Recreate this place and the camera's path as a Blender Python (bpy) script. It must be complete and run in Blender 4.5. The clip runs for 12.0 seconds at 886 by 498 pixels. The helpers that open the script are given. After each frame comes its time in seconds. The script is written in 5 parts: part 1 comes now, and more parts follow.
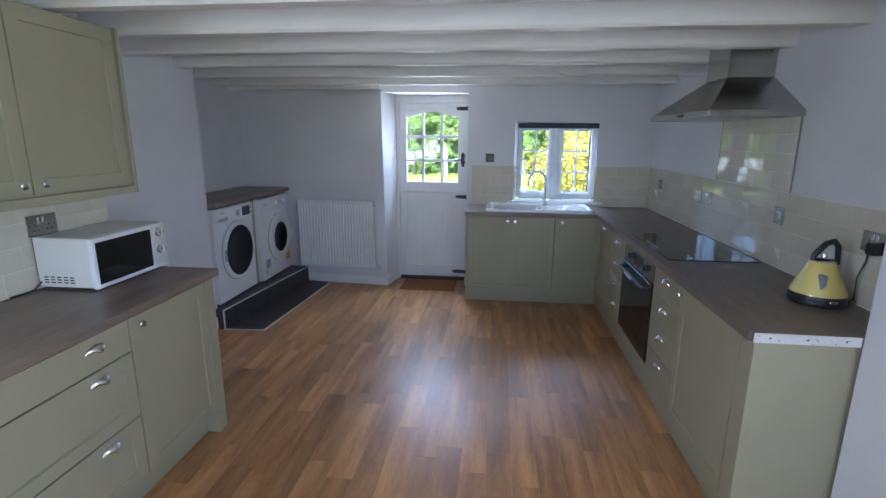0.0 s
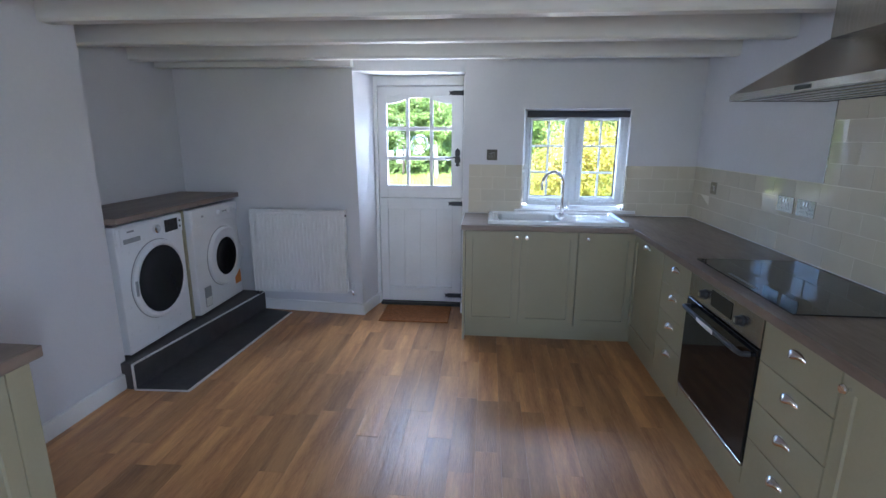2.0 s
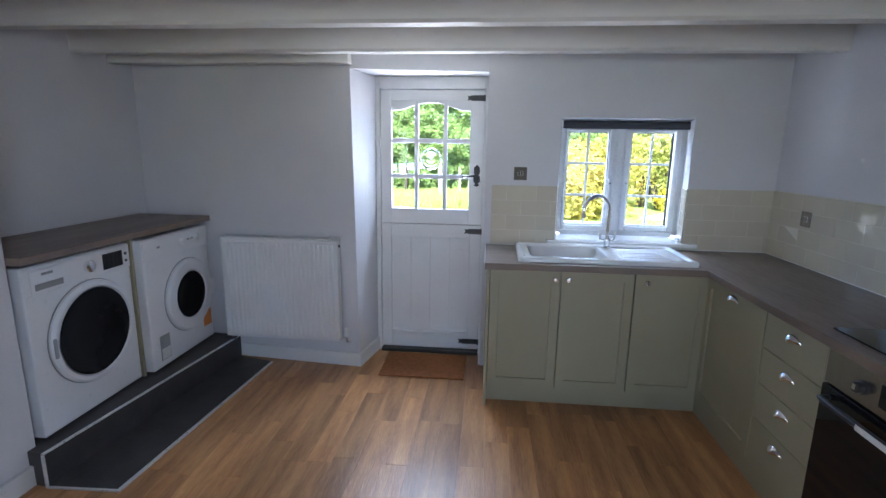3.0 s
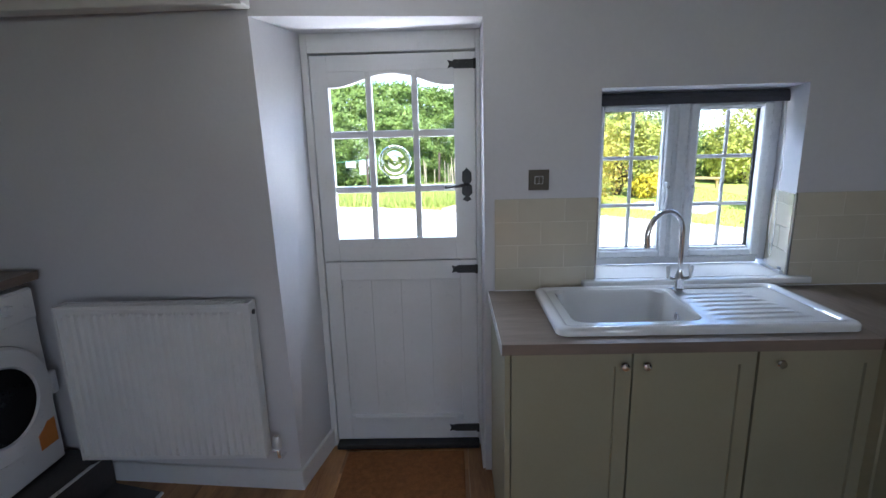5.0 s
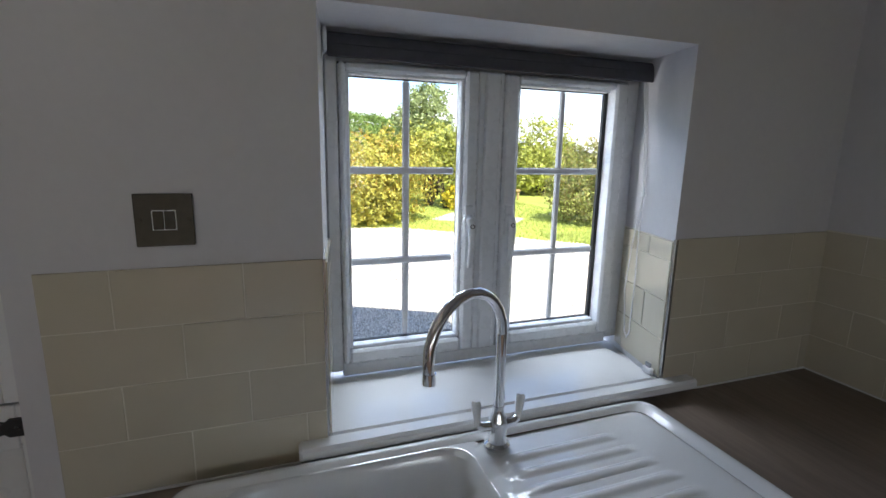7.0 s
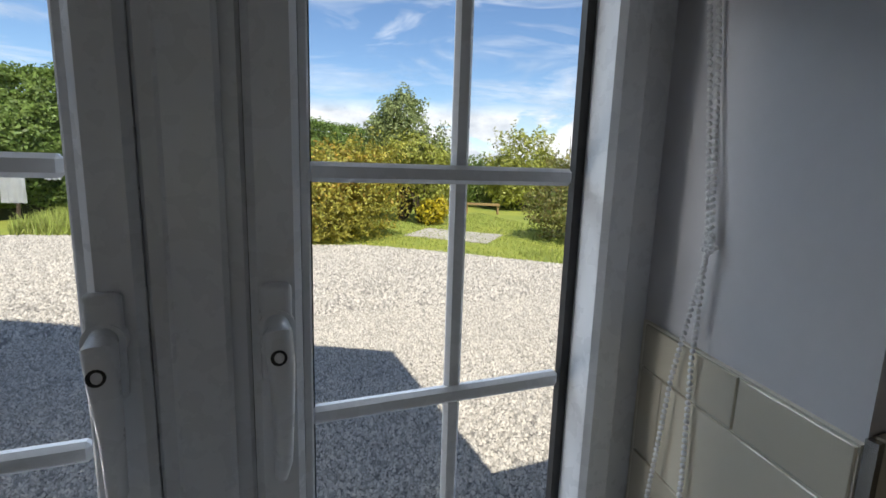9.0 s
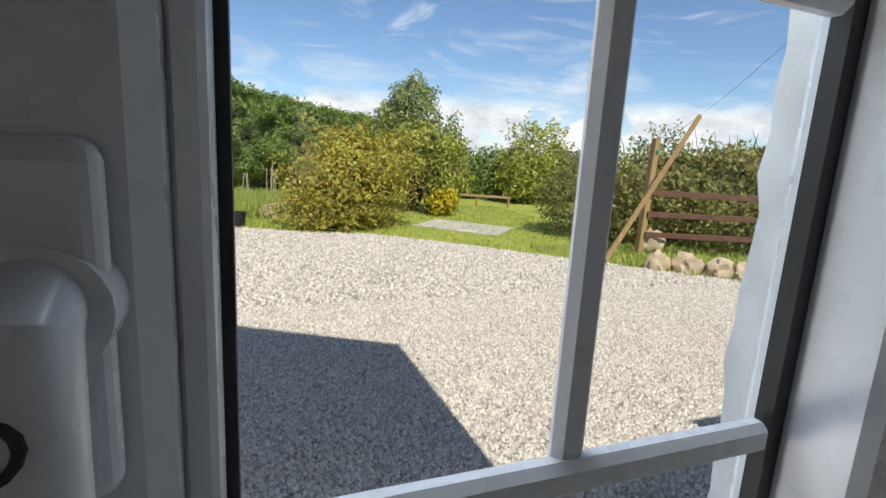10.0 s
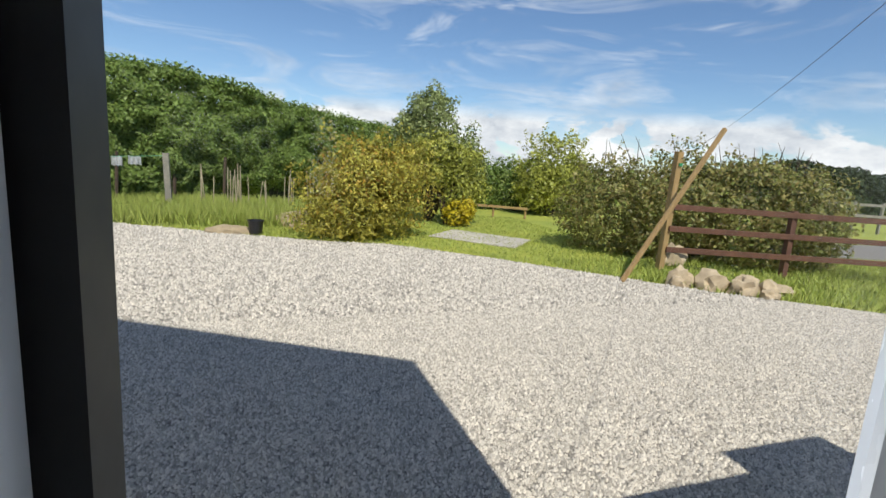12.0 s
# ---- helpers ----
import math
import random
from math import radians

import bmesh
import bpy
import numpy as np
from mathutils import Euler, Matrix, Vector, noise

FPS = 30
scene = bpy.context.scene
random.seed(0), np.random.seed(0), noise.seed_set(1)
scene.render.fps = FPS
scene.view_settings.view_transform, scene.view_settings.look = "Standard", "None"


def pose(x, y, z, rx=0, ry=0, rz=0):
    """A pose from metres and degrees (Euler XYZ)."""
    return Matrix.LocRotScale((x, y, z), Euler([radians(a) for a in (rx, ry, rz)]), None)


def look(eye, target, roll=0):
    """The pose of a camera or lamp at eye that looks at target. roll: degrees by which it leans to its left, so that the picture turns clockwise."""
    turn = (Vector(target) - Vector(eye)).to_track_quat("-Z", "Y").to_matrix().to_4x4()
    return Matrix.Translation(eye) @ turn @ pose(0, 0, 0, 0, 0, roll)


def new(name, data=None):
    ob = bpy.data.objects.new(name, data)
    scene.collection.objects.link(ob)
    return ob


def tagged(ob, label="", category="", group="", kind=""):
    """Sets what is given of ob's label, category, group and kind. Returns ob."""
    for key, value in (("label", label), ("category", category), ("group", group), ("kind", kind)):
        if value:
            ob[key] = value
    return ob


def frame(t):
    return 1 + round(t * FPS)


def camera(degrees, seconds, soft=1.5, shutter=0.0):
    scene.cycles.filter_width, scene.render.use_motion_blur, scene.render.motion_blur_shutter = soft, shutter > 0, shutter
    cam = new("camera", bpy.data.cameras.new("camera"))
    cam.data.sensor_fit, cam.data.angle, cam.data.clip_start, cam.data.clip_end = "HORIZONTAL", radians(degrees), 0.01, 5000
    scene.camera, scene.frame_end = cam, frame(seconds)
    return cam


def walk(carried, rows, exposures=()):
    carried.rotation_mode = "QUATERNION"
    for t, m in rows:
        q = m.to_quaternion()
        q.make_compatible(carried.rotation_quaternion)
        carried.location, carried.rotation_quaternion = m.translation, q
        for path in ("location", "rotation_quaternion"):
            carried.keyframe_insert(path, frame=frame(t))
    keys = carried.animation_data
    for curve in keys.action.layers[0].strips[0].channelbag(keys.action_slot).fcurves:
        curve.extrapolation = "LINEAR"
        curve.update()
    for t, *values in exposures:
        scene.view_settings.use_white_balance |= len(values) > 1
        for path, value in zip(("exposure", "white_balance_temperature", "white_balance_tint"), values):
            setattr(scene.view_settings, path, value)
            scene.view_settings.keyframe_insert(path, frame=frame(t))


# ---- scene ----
cam = camera(85.0, 12.0)
PATH = [
    (0, (0.386, 0.967, 1.609), (0.175, 2.905, 1.163), 0.4),
    (0.5, (0.419, 1.04, 1.589), (0.206, 2.978, 1.144), 0.4),
    (1, (0.374, 1.31, 1.564), (0.162, 3.244, 1.101), 0.2),
    (1.5, (0.262, 1.641, 1.546), (0.081, 3.578, 1.084), 0.2),
    (2, (0.271, 2.059, 1.552), (0.098, 4.0, 1.102), 0.3),
    (2.5, (0.226, 2.449, 1.558), (0.056, 4.396, 1.133), 0.7),
    (3, (0.096, 2.833, 1.552), (-0.082, 4.785, 1.156), 0.9),
    (3.2, (0.056, 2.971, 1.55), (-0.12, 4.923, 1.151), 0.9),
    (5.0, (-0.062, 4.093, 1.577), (-0.105, 6.046, 1.149), -1.5),
    (5.5, (0.077, 4.457, 1.631), (0.229, 6.394, 1.154), -0.62),
    (6.0, (0.224, 4.73, 1.538), (0.584, 6.656, 1.151), -0.07),
    (6.5, (0.304, 5.048, 1.557), (0.842, 6.922, 1.147), 0.53),
    (7.0, (0.474, 5.283, 1.534), (1.14, 7.119, 1.136), 1.16),
    (7.5, (0.73, 5.502, 1.546), (1.438, 7.323, 1.142), 1.45),
    (9.3, (1.077, 6.118, 1.461), (1.816, 7.945, 1.123), 1.93),
    (9.5, (1.095, 6.176, 1.436), (1.821, 8.007, 1.087), 2.62),
    (10.0, (1.109, 6.298, 1.398), (1.815, 8.132, 1.025), 3.31),
    (10.5, (1.112, 6.368, 1.427), (1.817, 8.2, 1.044), 4.64),
    (11.0, (1.1195, 6.397, 1.429), (1.816, 8.234, 1.057), 4.63),
    (11.5, (1.118, 6.41, 1.43), (1.79, 8.257, 1.081), 4.16),
    (12.0, (1.118, 6.412, 1.43), (1.765, 8.27, 1.09), 3.93),
]
EXPOSURES = [(0.0, 3.0, 5200, 11), (2.0, 3.15, 5250, 11), (3.0, 3.1, 5350, 12), (5.0, 2.4, 5550, 12), (6.0, 2.0, 5850, 12), (6.9, 1.9, 6250, 12), (7.5, 1.35, 6350, 12), (7.7, 1.15, 6450, 11), (9.3, 0.5, 6500, 11), (11.0, 0.38, 6750, 11), (12.0, 0.3, 6500, 10)]
walk(cam, [(t, look(eye, target, roll)) for t, eye, target, roll in PATH], EXPOSURES)

# ---- light: clear late-summer day, sun behind the house ----
SUN_ELEV, SUN_DIR = radians(55), Vector((-0.03, 1.0, 0)).normalized()
sun = new("sun", bpy.data.lights.new("sun", "SUN"))
sun.data.energy, sun.data.angle, sun.data.color = 3.6, radians(0.5), (1.0, 0.95, 0.86)
way = SUN_DIR * math.cos(SUN_ELEV) - Vector((0, 0, math.sin(SUN_ELEV)))
sun.matrix_world = look((0, -20, 30), Vector((0, -20, 30)) + way)

world = bpy.data.worlds.new("sky")
scene.world = world
world.use_nodes = True
wn, wl = world.node_tree.nodes, world.node_tree.links
wn.clear()
sky = wn.new("ShaderNodeTexSky")
sky.sky_type, sky.sun_disc = "NISHITA", False
sky.sun_elevation, sky.sun_rotation = SUN_ELEV, math.atan2(-SUN_DIR.x, -SUN_DIR.y)
sky.air_density, sky.dust_density, sky.ozone_density = 1.0, 0.05, 6.0
tc = wn.new("ShaderNodeTexCoord")
mp = wn.new("ShaderNodeMapping")
mp.inputs["Scale"].default_value = (1.3, 1.3, 7.0)
mp.inputs["Rotation"].default_value = (radians(7), radians(-9), 0)
wl.new(tc.outputs["Generated"], mp.inputs["Vector"])


def wnoise(scale, detail, vector, lo, hi, rough=0.6, warp=0.0):
    n = wn.new("ShaderNodeTexNoise")
    n.inputs["Scale"].default_value, n.inputs["Detail"].default_value = scale, detail
    n.inputs["Roughness"].default_value, n.inputs["Distortion"].default_value = rough, warp
    wl.new(vector, n.inputs["Vector"])
    r = wn.new("ShaderNodeMapRange")
    r.inputs["From Min"].default_value, r.inputs["From Max"].default_value = lo, hi
    wl.new(n.outputs["Fac"], r.inputs["Value"])
    return r.outputs["Result"]


def wmath(op, a, b):
    n = wn.new("ShaderNodeMath")
    n.operation, n.use_clamp = op, True
    for k, v in enumerate((a, b)):
        if isinstance(v, (int, float)):
            n.inputs[k].default_value = v
        else:
            wl.new(v, n.inputs[k])
    return n.outputs[0]


wisps = wmath("MULTIPLY", wnoise(2.6, 8, mp.outputs["Vector"], 0.47, 0.76, 0.66, 0.9), 0.7)
sep = wn.new("ShaderNodeSeparateXYZ")
wl.new(tc.outputs["Generated"], sep.inputs[0])
low = wn.new("ShaderNodeMapRange")
low.inputs["From Min"].default_value, low.inputs["From Max"].default_value = 0.125, 0.095
wl.new(sep.outputs["Z"], low.inputs["Value"])
mp2 = wn.new("ShaderNodeMapping")
mp2.inputs["Scale"].default_value = (1.0, 1.0, 2.2)
wl.new(tc.outputs["Generated"], mp2.inputs["Vector"])
cumulus = wmath("MULTIPLY", wnoise(7.0, 9, mp2.outputs["Vector"], 0.435, 0.485, 0.55, 0.3), low.outputs["Result"])
cover = wmath("MAXIMUM", wisps, cumulus)
tone = wn.new("ShaderNodeMix")
tone.data_type = "RGBA"
wl.new(wnoise(9.0, 5, mp2.outputs["Vector"], 0.35, 0.65), tone.inputs["Factor"])
tone.inputs["A"].default_value, tone.inputs["B"].default_value = (5.0, 5.4, 6.0, 1), (9.0, 9.0, 9.0, 1)
mix = wn.new("ShaderNodeMix")
mix.data_type = "RGBA"
wl.new(cover, mix.inputs["Factor"])
wl.new(sky.outputs["Color"], mix.inputs["A"])
wl.new(tone.outputs["Result"], mix.inputs["B"])
bg = wn.new("ShaderNodeBackground")
bg.inputs["Strength"].default_value = 0.1
wl.new(mix.outputs["Result"], bg.inputs["Color"])
wo = wn.new("ShaderNodeOutputWorld")
wl.new(bg.outputs[0], wo.inputs[0])


def fill_light(name, at, aim, sx, sy, watts, colour=(0.9, 0.95, 1.0)):
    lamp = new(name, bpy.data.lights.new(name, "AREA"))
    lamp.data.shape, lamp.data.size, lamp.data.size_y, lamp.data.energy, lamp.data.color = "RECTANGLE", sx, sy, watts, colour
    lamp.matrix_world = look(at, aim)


# fill lamp added in an unseen opening behind the walk
fill_light("rear_fill_light", (0.3, -1.86, 1.45), (0.3, 1.0, 1.55), 1.5, 1.0, 0.6)
# two more fill lamps, in side openings added behind the walk
fill_light("right_fill_light", (1.80, 0.5, 1.45), (-1.6, 2.7, 1.4), 1.1, 1.0, 5.6)
fill_light("left_fill_light", (-1.80, 0.6, 1.5), (1.9, 3.0, 1.6), 1.0, 0.9, 5.4)
# added lamps outside above window and door, strengthening the light of the sky
fill_light("window_sky_fill", (1.03, 6.98, 2.2), (0.95, 5.2, 1.0), 1.1, 0.5, 8, (0.82, 0.91, 1.0))
fill_light("door_sky_fill", (-0.33, 7.0, 2.25), (-0.36, 5.2, 1.0), 0.8, 0.5, 9, (0.82, 0.91, 1.0))

# added lamp below the door panes, imitating light thrown up from the sunlit yard
fill_light("door_bounce_fill", (-0.33, 7.0, 0.62), (-0.45, 4.6, 2.0), 0.8, 0.4, 15, (1.0, 0.97, 0.92))

# ---- materials ----
def pm(name, c1, c2=None, scale=6.0, rough=0.5, metal=0.0, bump=0.0, bscale=None, stretch=(1, 1, 1), rvar=0.08, vary=0.0, coat=0.0, spec=None, island=False, detail=6):
    """Two-scale noise between c1 and c2, roughness variation, bump; vary: piece-to-piece lightness."""
    m = bpy.data.materials.new(name)
    m.use_nodes = True
    nt = m.node_tree
    n, l = nt.nodes, nt.links
    b = n["Principled BSDF"]
    b.inputs["Metallic"].default_value = metal
    b.inputs["Coat Weight"].default_value = coat
    if spec is not None:
        b.inputs["Specular IOR Level"].default_value = spec
    co = n.new("ShaderNodeTexCoord")
    ma = n.new("ShaderNodeMapping")
    ma.inputs["Scale"].default_value = stretch
    l.new(co.outputs["Object"], ma.inputs["Vector"])
    big = n.new("ShaderNodeTexNoise")
    big.inputs["Scale"].default_value, big.inputs["Detail"].default_value = scale, detail
    fine = n.new("ShaderNodeTexNoise")
    fine.inputs["Scale"].default_value, fine.inputs["Detail"].default_value = bscale or scale * 9, 4
    src = ma.outputs["Vector"]
    if vary:
        oi = n.new("ShaderNodeNewGeometry" if island else "ShaderNodeObjectInfo")
        rnd = oi.outputs["Random Per Island" if island else "Random"]
        ad = n.new("ShaderNodeVectorMath")
        ad.operation = "MULTIPLY_ADD"
        ad.inputs[1].default_value = (37, 53, 71)
        l.new(rnd, ad.inputs[0])
        l.new(src, ad.inputs[2])
        src = ad.outputs[0]
    l.new(src, big.inputs["Vector"])
    l.new(src, fine.inputs["Vector"])
    su = n.new("ShaderNodeMath")
    su.operation = "MULTIPLY_ADD"
    su.inputs[1].default_value, su.inputs[2].default_value = 0.35, -0.175
    l.new(fine.outputs["Fac"], su.inputs[0])
    tot = n.new("ShaderNodeMath")
    l.new(big.outputs["Fac"], tot.inputs[0])
    l.new(su.outputs[0], tot.inputs[1])
    ramp = n.new("ShaderNodeMapRange")
    ramp.inputs["From Min"].default_value, ramp.inputs["From Max"].default_value = 0.3, 0.7
    l.new(tot.outputs[0], ramp.inputs["Value"])
    mx = n.new("ShaderNodeMix")
    mx.data_type = "RGBA"
    c2 = c2 or tuple(v * 0.9 for v in c1)
    mx.inputs["A"].default_value, mx.inputs["B"].default_value = (*c1, 1), (*c2, 1)
    l.new(ramp.outputs["Result"], mx.inputs["Factor"])
    col = mx.outputs["Result"]
    if vary:
        hs = n.new("ShaderNodeHueSaturation")
        va = n.new("ShaderNodeMapRange")
        va.inputs["To Min"].default_value, va.inputs["To Max"].default_value = 1 - vary, 1 + vary
        l.new(rnd, va.inputs["Value"])
        l.new(va.outputs["Result"], hs.inputs["Value"])
        l.new(col, hs.inputs["Color"])
        col = hs.outputs["Color"]
    l.new(col, b.inputs["Base Color"])
    rr = n.new("ShaderNodeMapRange")
    rr.inputs["To Min"].default_value, rr.inputs["To Max"].default_value = max(rough - rvar, 0.02), min(rough + rvar, 1)
    l.new(fine.outputs["Fac"], rr.inputs["Value"])
    l.new(rr.outputs["Result"], b.inputs["Roughness"])
    if bump:
        bp = n.new("ShaderNodeBump")
        bp.inputs["Strength"].default_value, bp.inputs["Distance"].default_value = min(bump, 1.0), 0.004
        l.new(tot.outputs[0], bp.inputs["Height"])
        l.new(bp.outputs["Normal"], b.inputs["Normal"])
    return m


PAINT = pm("white_wall_paint", (0.66, 0.65, 0.665), (0.61, 0.60, 0.615), 2.2, 0.6, bump=0.12, bscale=60)
CEIL = pm("ceiling_paint", (0.7, 0.69, 0.67), (0.64, 0.63, 0.6), 2.0, 0.65, bump=0.15)
BEAM = pm("painted_beam", (0.72, 0.7, 0.66), (0.64, 0.62, 0.575), 5.0, 0.36, bump=0.45, bscale=34, stretch=(0.35, 1, 1))
TRIM = pm("white_gloss_trim", (0.76, 0.76, 0.76), (0.7, 0.7, 0.69), 4, 0.3, bump=0.05)
UPVC = pm("white_window_plastic", (0.74, 0.76, 0.79), (0.7, 0.72, 0.75), 5, 0.28, bump=0.03)
SEAL = pm("black_rubber_seal", (0.015, 0.015, 0.016), (0.03, 0.03, 0.03), 20, 0.6)
SAGE = pm("sage_green_paint", (0.33, 0.305, 0.205), (0.305, 0.28, 0.185), 3, 0.42, bump=0.06, bscale=90)
TOP = pm("brown_grey_oak_laminate", (0.225, 0.172, 0.135), (0.145, 0.108, 0.084), 5, 0.38, bump=0.12, bscale=40, stretch=(0.25, 2.2, 1))
TOPY = pm("brown_grey_oak_laminate_along", (0.225, 0.172, 0.135), (0.145, 0.108, 0.084), 5, 0.38, bump=0.12, bscale=40, stretch=(2.2, 0.25, 1))
TILE = pm("cream_glazed_tile", (0.6, 0.55, 0.435), (0.56, 0.51, 0.4), 6, 0.035, bump=0.03, bscale=7, rvar=0.015, vary=0.04)
GROUT = pm("pale_grout", (0.72, 0.68, 0.58), (0.66, 0.62, 0.52), 14, 0.8)
PLANK = pm("oak_vinyl_plank", (0.56, 0.295, 0.115), (0.27, 0.122, 0.046), 2.6, 0.33, bump=1.0, bscale=30, stretch=(5.5, 0.6, 1), vary=0.27, rvar=0.1)
SLATE = pm("dark_slate_vinyl", (0.06, 0.055, 0.055), (0.035, 0.033, 0.035), 9, 0.42, bump=0.3)
ALU = pm("aluminium_strip", (0.8, 0.8, 0.8), (0.72, 0.72, 0.72), 8, 0.28, 0.5, rvar=0.02)
CHROME = pm("chrome", (0.85, 0.85, 0.86), (0.8, 0.8, 0.82), 5, 0.07, 1.0, rvar=0.03)
STEEL = pm("brushed_steel", (0.47, 0.455, 0.43), (0.40, 0.385, 0.36), 8, 0.24, 1.0, bump=0.05, stretch=(1, 14, 1))
BRASS = pm("aged_steel_plate", (0.1, 0.085, 0.062), (0.07, 0.06, 0.045), 9, 0.5, 0.5)
BLACK = pm("black_glass", (0.008, 0.008, 0.009), (0.012, 0.012, 0.013), 4, 0.03, rvar=0.01)
BOWL = pm("dark_door_glass", (0.006, 0.006, 0.007), (0.01, 0.01, 0.011), 4, 0.1, spec=0.2)
BLKPL = pm("black_plastic", (0.016, 0.016, 0.017), (0.024, 0.024, 0.025), 12, 0.38)
IRON = pm("black_painted_iron", (0.014, 0.014, 0.015), (0.03, 0.029, 0.028), 18, 0.45, bump=0.5)
CERAM = pm("white_ceramic", (0.8, 0.8, 0.79), (0.77, 0.77, 0.76), 3, 0.07, rvar=0.03, coat=0.4)
APPL = pm("white_enamel", (0.74, 0.75, 0.77), (0.71, 0.72, 0.74), 4, 0.3)
GREYPL = pm("grey_plastic", (0.3, 0.31, 0.32), (0.25, 0.26, 0.27), 7, 0.4)
YELLOW = pm("pale_yellow_enamel", (0.72, 0.6, 0.2), (0.68, 0.56, 0.18), 3, 0.22, coat=0.5)
ORANGE = pm("orange_label", (0.75, 0.27, 0.05), (0.68, 0.24, 0.05), 12, 0.5)
LABEL = pm("white_label", (0.75, 0.75, 0.73), (0.62, 0.62, 0.6), 60, 0.5)
MICRO = pm("cream_white_casing", (0.66, 0.645, 0.6), (0.62, 0.605, 0.56), 4, 0.34)
COIR = pm("coir_mat", (0.3, 0.12, 0.035), (0.2, 0.075, 0.02), 40, 0.95, bump=1.0, bscale=160)
BLIND = pm("charcoal_blind_cloth", (0.06, 0.06, 0.075), (0.05, 0.05, 0.06), 60, 0.8)
RENDER = pm("rough_white_render", (0.72, 0.72, 0.7), (0.55, 0.55, 0.53), 14, 0.85, bump=1.0, bscale=40)
ROOF = pm("slate_roof", (0.1, 0.1, 0.11), (0.07, 0.07, 0.08), 8, 0.7, bump=0.5)
# bed darker than the chips: shade between the stones is in its colour
GRAVEL = pm("gravel_bed_dark_gaps", (0.3, 0.27, 0.23), (0.12, 0.11, 0.095), 34, 0.9, bump=1.0, bscale=70)
PEBBLE = pm("pale_limestone_chip", (0.60, 0.55, 0.465), (0.42, 0.38, 0.325), 8, 0.85, vary=0.42, island=True)
GRASS = pm("mown_grass", (0.36, 0.37, 0.055), (0.24, 0.29, 0.045), 1.1, 0.9, bump=1.0, bscale=30)
BLADE = pm("grass_blade", (0.28, 0.37, 0.06), (0.36, 0.37, 0.09), 2, 0.7, vary=0.35, island=True)
WOOD = pm("new_fence_wood", (0.42, 0.28, 0.12), (0.32, 0.2, 0.08), 6, 0.75, bump=0.5, stretch=(4, 4, 0.4))
STAINED = pm("red_brown_stained_rail", (0.17, 0.075, 0.045), (0.11, 0.05, 0.03), 6, 0.75, bump=0.5)
GREYWOOD = pm("weathered_wood", (0.32, 0.29, 0.23), (0.22, 0.2, 0.16), 6, 0.85, bump=0.5)
BARK = pm("bark", (0.1, 0.07, 0.045), (0.06, 0.042, 0.03), 8, 0.95, bump=1.0)
ROCK = pm("pale_limestone", (0.58, 0.46, 0.3), (0.36, 0.28, 0.18), 6, 0.9, bump=1.0)
SLAB = pm("concrete_slab", (0.56, 0.51, 0.44), (0.42, 0.38, 0.33), 5, 0.9, bump=0.4, vary=0.12)
EARTH = pm("dry_earth", (0.42, 0.33, 0.2), (0.3, 0.23, 0.14), 7, 0.95, bump=1.0)
CLOTH = pm("white_cotton", (0.78, 0.78, 0.78), (0.7, 0.7, 0.7), 9, 0.9)


def leafmat(name, c1, c2):
    m = pm(name, c1, c2, 1.4, 0.5, vary=0.45, island=True, spec=0.35)
    b = m.node_tree.nodes["Principled BSDF"]
    tr = m.node_tree.nodes.new("ShaderNodeBsdfTranslucent")
    ms = m.node_tree.nodes.new("ShaderNodeMixShader")
    ms.inputs[0].default_value = 0.3
    link = b.inputs["Base Color"].links[0].from_socket
    m.node_tree.links.new(link, tr.inputs["Color"])
    m.node_tree.links.new(b.outputs[0], ms.inputs[1])
    m.node_tree.links.new(tr.outputs[0], ms.inputs[2])
    m.node_tree.links.new(ms.outputs[0], m.node_tree.nodes["Material Output"].inputs[0])
    return m


L_HEDGE = leafmat("hedge_leaf", (0.15, 0.235, 0.05), (0.24, 0.31, 0.075))
L_OLIVE = leafmat("golden_bush_leaf", (0.52, 0.42, 0.07), (0.36, 0.37, 0.07))
L_RUST = leafmat("russet_bush_leaf", (0.5, 0.27, 0.05), (0.42, 0.33, 0.06))
L_TREE = leafmat("tree_leaf", (0.25, 0.30, 0.11), (0.34, 0.38, 0.15))
L_LIME = leafmat("lime_leaf", (0.46, 0.45, 0.09), (0.35, 0.38, 0.08))
L_YEL = leafmat("yellow_shrub_leaf", (0.66, 0.5, 0.03), (0.5, 0.44, 0.04))
L_BRAM = leafmat("bramble_leaf", (0.22, 0.29, 0.07), (0.36, 0.26, 0.1))
L_FAR = leafmat("far_wood_leaf", (0.05, 0.075, 0.03), (0.08, 0.1, 0.04))


def glass(name):
    m = bpy.data.materials.new(name)
    m.use_nodes = True
    n, l = m.node_tree.nodes, m.node_tree.links
    n.remove(n["Principled BSDF"])
    lw, pw, fr = n.new("ShaderNodeLayerWeight"), n.new("ShaderNodeMath"), n.new("ShaderNodeMath")
    pw.operation, fr.operation = "POWER", "MULTIPLY_ADD"
    pw.inputs[1].default_value, fr.inputs[1].default_value, fr.inputs[2].default_value = 5, 0.5, 0.008
    l.new(lw.outputs["Facing"], pw.inputs[0])
    l.new(pw.outputs[0], fr.inputs[0])
    t, g, ms = n.new("ShaderNodeBsdfTransparent"), n.new("ShaderNodeBsdfGlossy"), n.new("ShaderNodeMixShader")
    t.inputs[0].default_value = (0.97, 0.98, 0.98, 1)
    g.inputs["Roughness"].default_value = 0.01
    l.new(fr.outputs[0], ms.inputs[0])
    l.new(t.outputs[0], ms.inputs[1])
    l.new(g.outputs[0], ms.inputs[2])
    l.new(ms.outputs[0], n["Material Output"].inputs[0])
    return m


